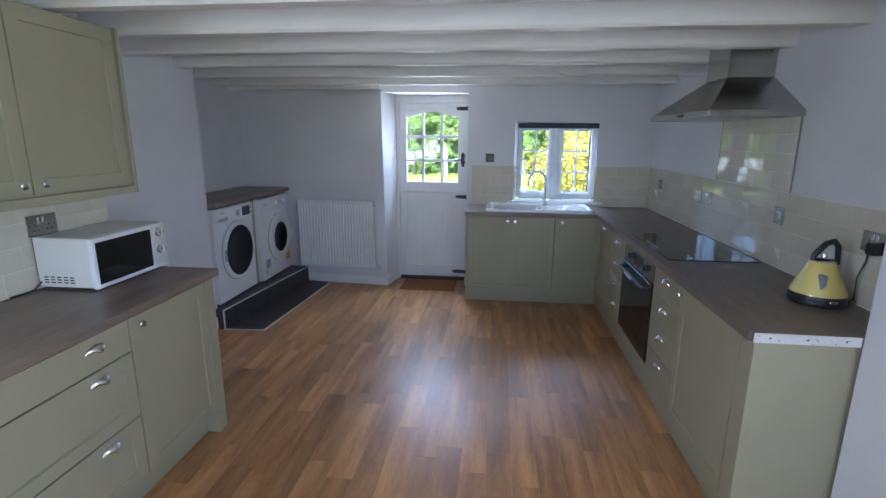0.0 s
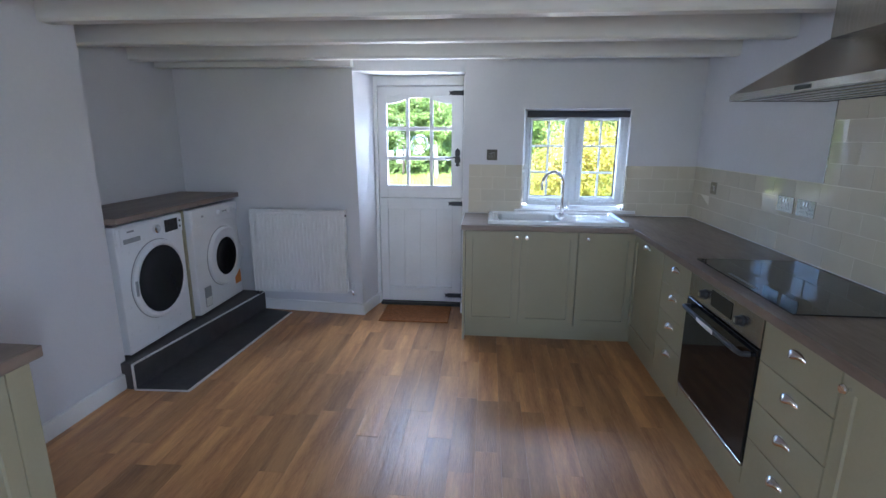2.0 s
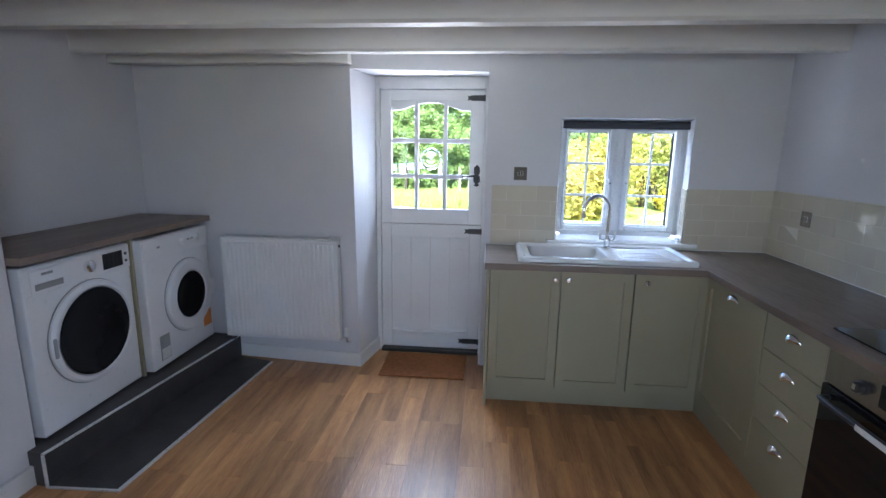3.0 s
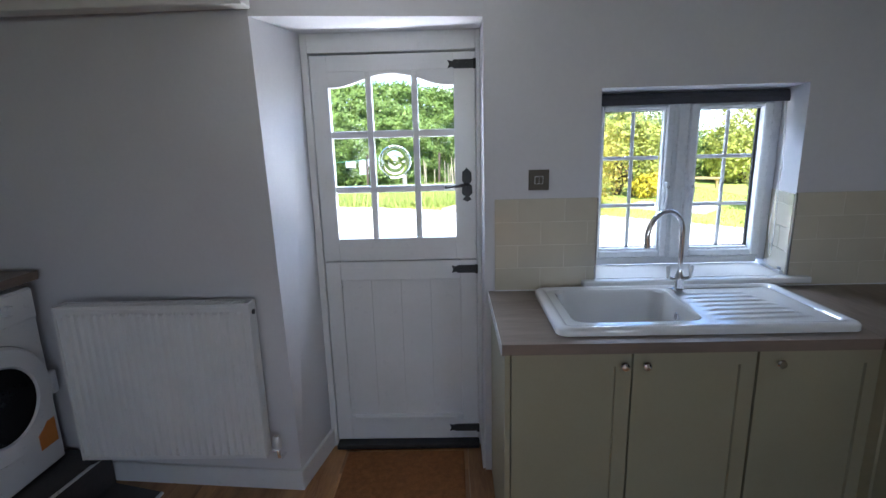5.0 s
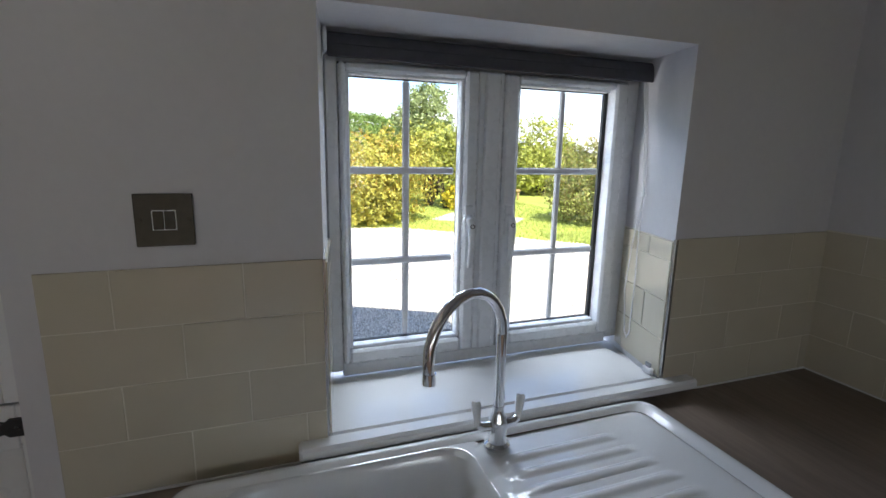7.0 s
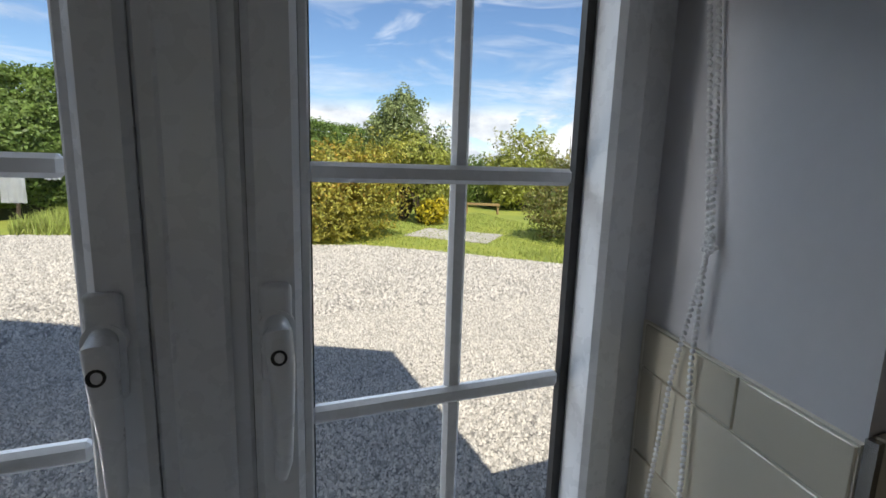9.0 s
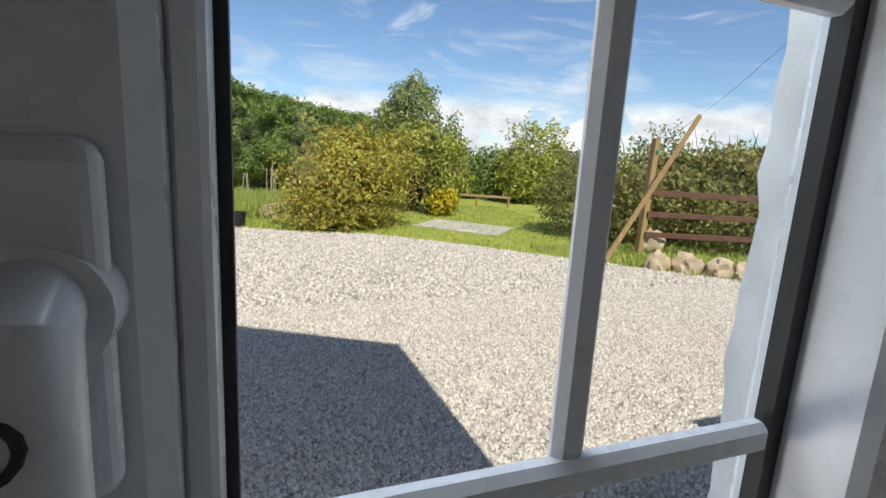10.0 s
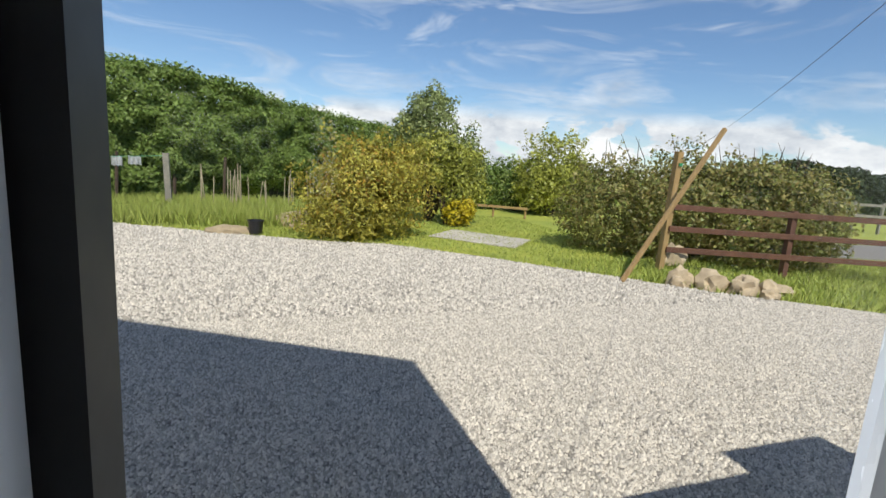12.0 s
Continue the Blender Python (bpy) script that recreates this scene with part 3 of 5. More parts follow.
lower = boxes("lower_leaf", [(DX0, -0.625, DY0, DY1, 0.03, 1.012), (-0.03, DX1, DY0, DY1, 0.03, 1.012), (-0.625, -0.03, DY0, DY1, 0.03, 0.17), (-0.625, -0.03, DY0, DY1, 0.915, 1.012)], TRIM, door, 0.003)
for k in range(4):
    w = 0.595 / 4
    B("plank", (-0.625 + k * w, -0.625 + (k + 1) * w, DY0 + 0.014, DY1 - 0.01, 0.168, 0.918), TRIM, lower, 0.0025)
B("ledge", (-0.60, -0.06, 6.398, 6.412, 0.145, 0.168), TRIM, lower, 0.004)
B("threshold", (-0.70, 0.055, 6.36, 6.47, 0.0, 0.026), IRON, door, 0.004, "dark threshold strip")


def iron_hinge(x0, x1, z, parent):
    pts = [(x0, z - 0.018), (x0 + 0.008, z + 0.0), (x0, z + 0.018), (x0 + 0.022, z + 0.012), (x0 + 0.03, z + 0.019), (x1, z + 0.019), (x1, z - 0.019), (x0 + 0.03, z - 0.019), (x0 + 0.022, z - 0.012)]
    h = prism("hinge", pts, "y", 6.404, 6.412, IRON, parent, 0.0, "black iron strap hinge")
    for x in (x0 + 0.045, x1 - 0.03):
        lathe("bolt", [(0, 0), (0.006, 0), (0.004, 0.004), (0, 0.005)], (x, 6.404, z), (0, -1, 0), IRON, h, 10)
    tube("hinge_pin", [(x1 + 0.004, 6.402, z - 0.022), (x1 + 0.004, 6.402, z + 0.022)], 0.007, IRON, h)


iron_hinge(-0.072, 0.046, 1.925, upper)
iron_hinge(-0.072, 0.046, 0.967, lower)
iron_hinge(-0.10, 0.046, 0.095, lower)
latch = prism("latch_plate", [(-0.012, 1.31), (0.0, 1.325), (-0.016, 1.34), (-0.014, 1.375), (-0.004, 1.385), (-0.014, 1.40), (-0.012, 1.44), (0.002, 1.452), (0.008, 1.462), (0.016, 1.452), (0.03, 1.44), (0.032, 1.40), (0.022, 1.385), (0.032, 1.375), (0.034, 1.34), (0.018, 1.325), (0.03, 1.31), (0.01, 1.30)], "y", 6.403, 6.412, IRON, upper, 0, "black iron latch plate")
tube("latch_handle", [(0.01, 6.404, 1.383), (0.01, 6.37, 1.383), (-0.005, 6.362, 1.382), (-0.05, 6.36, 1.376), (-0.085, 6.363, 1.372), (-0.095, 6.365, 1.374)], [0.008, 0.008, 0.008, 0.006, 0.007, 0.008], IRON, upper, 10, "black iron lever handle")
for z in (1.66, 1.14, 0.78, 0.24):
    tube("butt_hinge", [(-0.706, 6.405, z - 0.04), (-0.706, 6.405, z + 0.04)], 0.006, TRIM, frame_d)

mat_ = thing("door_mat", (-0.35, 6.1, 0.002), "brown coir door mat on the floor by the door", "mat")
bm = bmesh.new()
addbox(bm, -0.63, -0.03, 5.93, 6.33, 0.001, 0.014, 0.004)
part("mat_body", bm, COIR, mat_)

# ---- radiator ----
rad = thing("radiator", (-1.3, 6.05, 0.2), "white ribbed panel radiator on the wall", "radiator")
RX0, RX1, RY = -1.75, -0.922, 5.985
bm = bmesh.new()
addbox(bm, RX0, RX1, RY + 0.012, RY + 0.02, 0.215, 0.93, 0.003)
part("back_panel", bm, TRIM, rad)
bm = bmesh.new()
n = 24
for k in range(n):
    x = RX0 + 0.02 + (RX1 - RX0 - 0.04) * k / n
    w = (RX1 - RX0 - 0.04) / n
    vs = [[bm.verts.new((x + w * u, RY + d, z)) for u, d in ((0.0, 0.011), (0.2, 0.0), (0.6, 0.0), (0.8, 0.011), (1.0, 0.011))] for z in (0.235, 0.245, 0.90, 0.91)]
    for r in (0, 3):
        for v, d in zip(vs[r], (0.011, 0.010, 0.010, 0.011, 0.011)):
            v.co.y = RY + d
    for a, b in zip(vs, vs[1:]):
        for i in range(4):
            bm.faces.new((a[i], a[i + 1], b[i + 1], b[i]))
bmesh.ops.remove_doubles(bm, verts=bm.verts[:], dist=0.0004)
part("ribbed_front", bm, TRIM, rad, "", True)
for x in (RX0 - 0.004, RX1 - 0.006):
    B("side_grille", (x, x + 0.010, RY + 0.004, RY + 0.075, 0.22, 0.945), TRIM, rad, 0.002)
boxes("top_grille", [(RX0, RX1, RY + 0.006, RY + 0.012, 0.932, 0.945), (RX0, RX1, RY + 0.07, RY + 0.075, 0.932, 0.945)] + [(RX0 + 0.02 + k * 0.0195, RX0 + 0.032 + k * 0.0195, RY + 0.012, RY + 0.07, 0.936, 0.94) for k in range(40)], TRIM, rad, 0)
for x in (-1.54, -1.08):
    B("wall_bracket", (x - 0.015, x + 0.015, RY + 0.05, wall_y(x) + 0.002, 0.3, 0.85), TRIM, rad, 0)
lathe("end_plug", [(0, 0), (0.011, 0), (0.011, 0.006), (0, 0.007)], (RX1 + 0.004, RY + 0.04, 0.90), (1, 0, 0), BLKPL, rad, 14)
lathe("valve_head", [(0, 0), (0.017, 0), (0.019, 0.012), (0.018, 0.045), (0.012, 0.06), (0, 0.062)], (-0.878, 6.03, 0.245), (0, 0, 1), TRIM, rad, 18, "white thermostatic valve head")
tube("valve_pipe", [(-0.9, 6.03, 0.235), (-0.878, 6.03, 0.235), (-0.875, 6.03, 0.20), (-0.87, 6.05, 0.185), (-0.865, 6.09, 0.183)], 0.008, CHROME, rad)
tube("lockshield_pipe", [(-1.715, 6.03, 0.235), (-1.74, 6.03, 0.235), (-1.742, 6.03, 0.18), (-1.74, 6.06, 0.172), (-1.74, 6.17, 0.172)], 0.009, IRON, rad)

# ---- appliance recess ----
plat = structure(prism("platform", [(-2.44, 4.683), (-1.885, 4.63), (-1.73, 6.13), (-2.44, 6.19)], "z", 0, 0.17, SLATE, None, 0.002), "dark slate-look raised platform in the recess", "platform")
structure(prism("platform_edge", [(-1.893, 4.626), (-1.881, 4.625), (-1.726, 6.128), (-1.738, 6.13)], "z", 0.164, 0.174, ALU, None, 0.001), "metal nosing strip along the platform edge", "trim")
structure(prism("floor_inset", [(-1.883, 4.63), (-1.54, 4.65), (-1.455, 6.05), (-1.735, 6.12)], "z", 0.0005, 0.006, SLATE, None, 0), "dark slate-look floor sheet before the platform", "floor")
structure(prism("inset_edge", [(-1.552, 4.643), (-1.535, 4.645), (-1.447, 6.045), (-1.462, 6.05)], "z", 0.001, 0.009, ALU, None, 0), "metal threshold strip beside the dark sheet", "trim")
structure(B("platform_corner", (-1.8895, -1.8785, 4.621, 4.632, 0.0, 0.1635), ALU, None, 0.001), "metal corner strip on the platform", "trim")
structure(prism("inset_end", [(-1.876, 4.619), (-1.537, 4.634), (-1.537, 4.645), (-1.876, 4.6295)], "z", 0.0012, 0.009, ALU, None, 0), "metal strip across the end of the dark sheet", "trim")
shelf = tagged(B("worktop_shelf", (-2.44, -1.90, 4.685, 6.13, 1.035, 1.073), TOPY, None, 0.003), "brown oak laminate worktop over the washing machines", "worktop")
tagged(B("support_panel", (-2.42, -1.955, 5.395, 5.413, 0.172, 1.034), SAGE, None, 0.001), "narrow upright panel between the washing machines", "panel")


def machine(name, label, y0, y1, xf, cy, cz, r_out, r_glass, washer):
    t = thing(name, (xf - 0.25, (y0 + y1) / 2, 0.172), label, "washing machine" if washer else "tumble dryer")
    z0, z1 = 0.172, 1.012
    B("body", (-2.42, xf, y0, y1, z0 + 0.012, z1), APPL, t, 0.008, seg=2)
    for yy in (y0 + 0.05, y1 - 0.05):
        lathe("foot", [(0, 0), (0.02, 0), (0.02, 0.014), (0, 0.014)], (xf - 0.06, yy, z0), (0, 0, 1), BLKPL, t, 12)
    B("control_panel", (xf, xf + 0.008, y0 + 0.004, y1 - 0.004, z1 - 0.135, z1 - 0.006), APPL, t, 0.003)
    ring = lathe("door_ring", [(r_glass, 0.0), (r_glass, 0.014), (r_glass + 0.012, 0.03), (r_out - 0.012, 0.03), (r_out, 0.016), (r_out, 0)], (xf, cy, cz), (1, 0, 0), APPL, t, 44, "white round door")
    lathe("door_glass", [(r_glass + 0.002, 0.022), (r_glass * 0.86, 0.02), (r_glass * 0.6, 0.008), (r_glass * 0.3, 0.002), (0, 0.0)], (xf + 0.002, cy, cz), (1, 0, 0), BOWL, ring, 40, "dark glass bowl")
    lathe("door_seal", [(r_out, 0), (r_out + 0.005, 0), (r_out + 0.005, 0.004), (r_out, 0.004)], (xf, cy, cz), (1, 0, 0), GREYPL, ring, 40)
    if washer:
        B("display", (xf + 0.008, xf + 0.011, y1 - 0.2, y1 - 0.06, z1 - 0.115, z1 - 0.03), BLACK, t, 0.001)
        lathe("dial", [(0.03, 0), (0.029, 0.018), (0.024, 0.022), (0, 0.022)], (xf + 0.008, y0 + 0.36, z1 - 0.07), (1, 0, 0), CHROME, t, 24)
        B("detergent_drawer", (xf + 0.008, xf + 0.014, y0 + 0.03, y0 + 0.22, z1 - 0.125, z1 - 0.02), APPL, t, 0.003)
        B("drawer_grip", (xf + 0.014, xf + 0.0165, y0 + 0.05, y0 + 0.2, z1 - 0.115, z1 - 0.085), GREYPL, t, 0.001)
        B("badge", (xf + 0.014, xf + 0.0152, y0 + 0.09, y0 + 0.15, z1 - 0.05, z1 - 0.038), GREYPL, t, 0)
        for k in range(2):
            lathe("button", [(0.008, 0), (0.008, 0.004), (0, 0.005)], (xf + 0.008, y1 - 0.035, z1 - 0.055 - 0.04 * k), (1, 0, 0), BLKPL, t, 12)
        B("door_grip", (xf + 0.024, xf + 0.034, cy - r_out + 0.004, cy - r_out + 0.022, cz - 0.05, cz + 0.05), GREYPL, ring, 0.003)
    else:
        for yy in (y0 + 0.36, y0 + 0.52):
            lathe("dial", [(0.024, 0), (0.022, 0.018), (0.018, 0.022), (0, 0.022)], (xf + 0.008, yy, z1 - 0.065), (1, 0, 0), APPL, t, 20)
        for k, yy in enumerate((y0 + 0.12, y0 + 0.42, y0 + 0.46)):
            B("print_mark", (xf + 0.008, xf + 0.0092, yy, yy + 0.03, z1 - 0.07, z1 - 0.058), GREYPL, t, 0)
        B("door_grip", (xf + 0.006, xf + 0.03, cy + r_out - 0.012, cy + r_out + 0.025, cz - 0.065, cz + 0.045), APPL, ring, 0.008, "", 2)
        B("energy_label", (xf + 0.0003, xf + 0.0016, y1 - 0.115, y1 - 0.02, z0 + 0.11, z0 + 0.225), ORANGE, t, 0, "orange sticker")
        B("filter_flap", (xf + 0.0003, xf + 0.004, y0 + 0.075, y0 + 0.165, z0 + 0.055, z0 + 0.215), GREYPL, t, 0.001)
        B("flap_label", (xf + 0.004, xf + 0.0052, y0 + 0.08, y0 + 0.16, z0 + 0.06, z0 + 0.13), LABEL, t, 0)
    return t


machine("washing_machine", "white front-loading washing machine with black door glass on the platform", 4.72, 5.375, -1.955, 5.07, 0.6, 0.268, 0.226, True)
machine("tumble_dryer", "white tumble dryer with a round door on the platform", 5.43, 6.09, -1.915, 5.83, 0.575, 0.245, 0.155, False)


# ---- kitchen units ----
def local(o, n):
    """Matrix whose x runs along a front, y out of it and z up; n: the outward direction."""
    n = Vector(n)
    u = Vector((0, 0, 1)).cross(n) * -1
    m = Matrix.Identity(4)
    for i in range(3):
        m[i][0], m[i][1], m[i][2], m[i][3] = u[i], n[i], (0, 0, 1)[i], o[i]
    return m


def front(name, m, w, h, parent, shaker=True, rail=0.075, label=""):
    """A door or drawer front, its lower corner at m; raised frame and set-back panel where shaker."""
    bm = bmesh.new()
    g = 0.0025
    addbox(bm, g, w - g, 0, 0.021, g, h - g)
    if shaker:
        bm.faces.ensure_lookup_table()
        bmesh.ops.recalc_face_normals(bm, faces=bm.faces[:])
        face = max(bm.faces, key=lambda f: f.calc_center_median().y)
        bmesh.ops.inset_region(bm, faces=[face], thickness=rail - g)
        bmesh.ops.inset_region(bm, faces=[face], thickness=0.002, depth=-0.010)
    bmesh.ops.transform(bm, matrix=m, verts=bm.verts)
    return part(name, bm, SAGE, parent, label)


def knob(m, x, z, parent):
    return lathe("knob", [(0.006, 0), (0.005, 0.008), (0.008, 0.012), (0.014, 0.017), (0.016, 0.023), (0.013, 0.028), (0, 0.03)], m @ Vector((x, 0.021, z)), m.to_3x3() @ Vector((0, 1, 0)), CHROME, parent, 18, "round chrome knob")


def cup(m, x, z, parent, w=0.045):
    """A cup pull: a hollow quarter shell with a flange."""
    bm = bmesh.new()
    nu, nv = 14, 6
    for r in (1.0, 0.9):
        grid = []
        for i in range(nv + 1):
            a = math.pi / 2 * i / nv
            row = []
            for k in range(nu + 1):
                b = math.pi * k / nu
                row.append(bm.verts.new(m @ Vector((x - w * r * math.cos(b) * (0.35 + 0.65 * math.cos(a)), 0.021 + 0.03 * r * math.sin(a) * (0.25 + 0.75 * math.sin(b)), z + 0.032 * r * math.sin(b) * math.cos(a) * 1.0 - 0.004))))
            grid.append(row)
        for a, b in zip(grid, grid[1:]):
            for k in range(nu):
                bm.faces.new((a[k], a[k + 1], b[k + 1], b[k]))
    return part("cup_handle", bm, CHROME, parent, "chrome cup handle", True)


def unit(label, dims, n, name="base_cabinet", category="cabinet"):
    x0, x1, y0, y1, z0, z1 = dims
    t = thing(name, ((x0 + x1) / 2, (y0 + y1) / 2, z0), label, category, "kitchen base units")
    B("carcass", dims, SAGE, t, 0.001)
    return t


# sink run, fronts face -y
FY = 5.64
u = unit("sage green sink cabinet with two doors and round knobs", (0.125, 0.955, FY, 6.18, 0.135, 0.70), (0, -1, 0))
boxes("back_rail", [(0.125, 0.955, FY, FY + 0.018, 0.70, 0.88), (0.125, 0.143, FY, 6.18, 0.70, 0.88)], SAGE, u, 0.001)
m = local((0.535, FY, 0.14), (0, -1, 0))
d = front("door", m, 0.410, 0.735, u)
knob(m, 0.03, 0.69, d)
m = local((0.953, FY, 0.14), (0, -1, 0))
d = front("door", m, 0.416, 0.735, u)
knob(m, 0.375, 0.69, d)
u = unit("sage green corner cabinet with one door and a round knob", (0.956, 1.37, FY, 6.18, 0.135, 0.70), (0, -1, 0))
B("front_rail", (0.956, 1.37, FY, FY + 0.018, 0.70, 0.88), SAGE, u, 0.001)
m = local((1.372, FY, 0.14), (0, -1, 0))
d = front("door", m, 0.415, 0.735, u)
knob(m, 0.35, 0.69, d)
tagged(B("end_panel", (0.104, 0.123, FY - 0.02, 6.185, 0.0, 0.88), SAGE, None, 0.001), "sage green end panel of the sink run", "panel")
structure(boxes("plinth", [(0.124, 1.42, 5.70, 5.716, 0.0, 0.134), (1.40, 1.416, 2.80, 5.70, 0.0, 0.134)], SAGE, None, 0.001), "sage green plinth under the base units", "plinth")

# right run, fronts face -x
FX = 1.382
N = (-1, 0, 0)


def rm(y, z):
    return local((FX, y, z), N)


u = unit("sage green integrated dishwasher front with a cup handle", (FX, 1.95, 5.03, 5.63, 0.135, 0.88), N)
m = rm(5.03, 0.14)
d = front("door", m, 0.6, 0.735, u)
cup(m, 0.30, 0.69, d)


def drawers(y0, w, heights, label):
    u = unit(label, (FX, 1.95, y0 + 0.001, y0 + w - 0.001, 0.135, 0.88), N, "drawer_unit", "drawers")
    z = 0.875
    for h in heights:
        z -= h
        m = rm(y0, z)
        f = front("drawer_front", m, w, h, u, False)
        cup(m, w / 2, h - 0.06, f, 0.046)
    return u


drawers(4.625, 0.40, (0.17, 0.17, 0.17, 0.225), "sage green four-drawer unit with chrome cup handles")
drawers(3.505, 0.42, (0.17, 0.17, 0.17, 0.225), "sage green four-drawer unit beside the oven")
u = unit("sage green cabinet with one framed door and a knob", (FX, 1.95, 2.86, 3.50, 0.135, 0.88), N)
m = rm(2.865, 0.14)
d = front("door", m, 0.636, 0.735, u)
knob(m, 0.60, 0.69, d)
tagged(B("end_panel", (FX - 0.02, 1.955, 2.765, 2.858, 0.0, 0.88), SAGE, None, 0.001), "broad sage green end panel of the run", "panel")

oven = thing("oven", (1.65, 4.28, 0.2), "built-in steel and black glass electric oven", "oven")
OY0, OY1 = 3.928, 4.622
B("housing", (FX + 0.001, 1.95, OY0, OY1, 0.135, 0.88), SAGE, oven, 0.001, "sage green oven housing")
B("filler", (FX - 0.02, FX, OY0 + 0.002, OY1 - 0.002, 0.138, 0.215), SAGE, oven, 0.001, "sage green filler strip")
B("control_panel", (FX - 0.024, FX, OY0 + 0.004, OY1 - 0.004, 0.745, 0.876), STEEL, oven, 0.002)
od = B("oven_door", (FX - 0.03, FX, OY0 + 0.004, OY1 - 0.004, 0.235, 0.738), BLACK, oven, 0.003)
B("bottom_trim", (FX - 0.028, FX, OY0 + 0.004, OY1 - 0.004, 0.217, 0.233), STEEL, oven, 0.002)
B("display", (FX - 0.026, FX - 0.024, 4.17, 4.37, 0.775, 0.85), BLACK, oven, 0)
for yy in (4.44, 4.085):
    k = lathe("knob", [(0.026, 0), (0.024, 0.006), (0.02, 0.008), (0.019, 0.026), (0.017, 0.028), (0, 0.028)], (FX - 0.024, yy, 0.805), N, BLKPL, oven, 24)
    B("knob_face", (FX - 0.0535, FX - 0.052, yy - 0.004, yy + 0.012, 0.795, 0.815), CHROME, k, 0)
tube("door_handle", [(FX - 0.03, 4.57, 0.70), (FX - 0.065, 4.565, 0.70), (FX - 0.07, 4.54, 0.70), (FX - 0.07, 4.01, 0.70), (FX - 0.065, 3.985, 0.70), (FX - 0.03, 3.98, 0.70)], 0.011, BLKPL, od, 10, "black bar handle")
st = B("sticker", (FX - 0.0825, FX - 0.081, 4.20, 4.37, 0.69, 0.71), LABEL, od, 0, "paper strip with printed lines")

# worktop (one L, left open where the sink bowl drops in)
wt = thing("worktop", (1.5, 5.0, 0.882), "brown-grey oak laminate L-shaped worktop on the base units", "worktop")
bm = bmesh.new()
corners = [[bm.verts.new((x, y, z)) for x, y in ((x0, y0), (x1, y0), (x1, y1), (x0, y1))] for x0, x1, y0, y1 in ((0.092, 1.3345, 5.587, 6.186), (0.358, 0.838, 5.722, 6.118)) for z in (0.882, 0.92)]
for a, b in ((0, 1), (2, 3), (0, 2), (1, 3)):
    for k in range(4):
        bm.faces.new((corners[a][k], corners[a][(k + 1) % 4], corners[b][(k + 1) % 4], corners[b][k]))
part("sink_run_top", bm, TOP, wt)
prism("hob_run_top", [(1.335, 2.762), (1.71, 2.745), (1.957, 2.745), (1.957, 6.186), (1.335, 6.186)], "z", 0.882, 0.92, TOPY, wt, 0.0015)
bm = bmesh.new()
addbox(bm, 1.345, 1.71, 2.741, 2.745, 0.884, 0.921)
strip = part("end_strip", bm, ALU, wt, "aluminium end strip with screws")
for x in (1.40, 1.53, 1.66):
    lathe("screw", [(0.004, 0), (0.003, 0.0015), (0, 0.0015)], (x, 2.741, 0.903), (0, -1, 0), BRASS, strip, 10)
B("left_edge_strip", (0.0885, 0.0915, 5.59, 6.18, 0.883, 0.921), ALU, wt, 0, "metal edge strip")

# sink
sink = thing("sink", (0.8, 5.9, 0.92), "white ceramic single-bowl sink with ribbed drainer set in the worktop", "sink")
SX0, SX1, SY0, SY1 = 0.288, 1.325, 5.645, 6.145
BX0, BX1, BY0, BY1 = 0.365, 0.832, 5.728, 6.112


def rrect(x0, x1, y0, y1, r, z, n=5):
    pts = []
    for cx, cy, a0 in ((x1 - r, y1 - r, 0), (x0 + r, y1 - r, 90), (x0 + r, y0 + r, 180), (x1 - r, y0 + r, 270)):
        for k in range(n + 1):
            a = radians(a0 + 90 * k / n)
            pts.append((cx + r * math.cos(a), cy + r * math.sin(a), z))
    return pts


def loft(name, rings, material, parent, cap0=False, cap1=False, label=""):
    bm = bmesh.new()
    rs = [[bm.verts.new(p) for p in r] for r in rings]
    for a, b in zip(rs, rs[1:]):
        for k in range(len(a)):
            j = (k + 1) % len(a)
            bm.faces.new((a[k], a[j], b[j], b[k]))
    if cap0:
        bm.faces.new(rs[0])
    if cap1:
        bm.faces.new(rs[-1])
    return part(name, bm, material, parent, label, True)


rim = loft("rim", [rrect(SX0, SX1, SY0, SY1, 0.04, 0.921), rrect(SX0, SX1, SY0, SY1, 0.04, 0.938), rrect(SX0 + 0.003, SX1 - 0.003, SY0 + 0.003, SY1 - 0.003, 0.038, 0.944), rrect(SX0 + 0.01, SX1 - 0.01, SY0 + 0.01, SY1 - 0.01, 0.035, 0.9485), rrect(SX0 + 0.022, SX1 - 0.022, SY0 + 0.022, SY1 - 0.018, 0.03, 0.95), rrect(SX0 + 0.033, SX1 - 0.033, SY0 + 0.033, SY1 - 0.022, 0.03, 0.9475), rrect(SX0 + 0.045, SX1 - 0.045, SY0 + 0.045, SY1 - 0.03, 0.03, 0.938)], CERAM, sink)
loft("deck", [rrect(SX0 + 0.03, BX1 + 0.03, SY0 + 0.03, SY1 - 0.02, 0.03, 0.9385), rrect(BX0 - 0.004, BX1 + 0.004, BY0 - 0.004, BY1 + 0.004, 0.052, 0.9395), rrect(BX0, BX1, BY0, BY1, 0.05, 0.9385)], CERAM, sink)
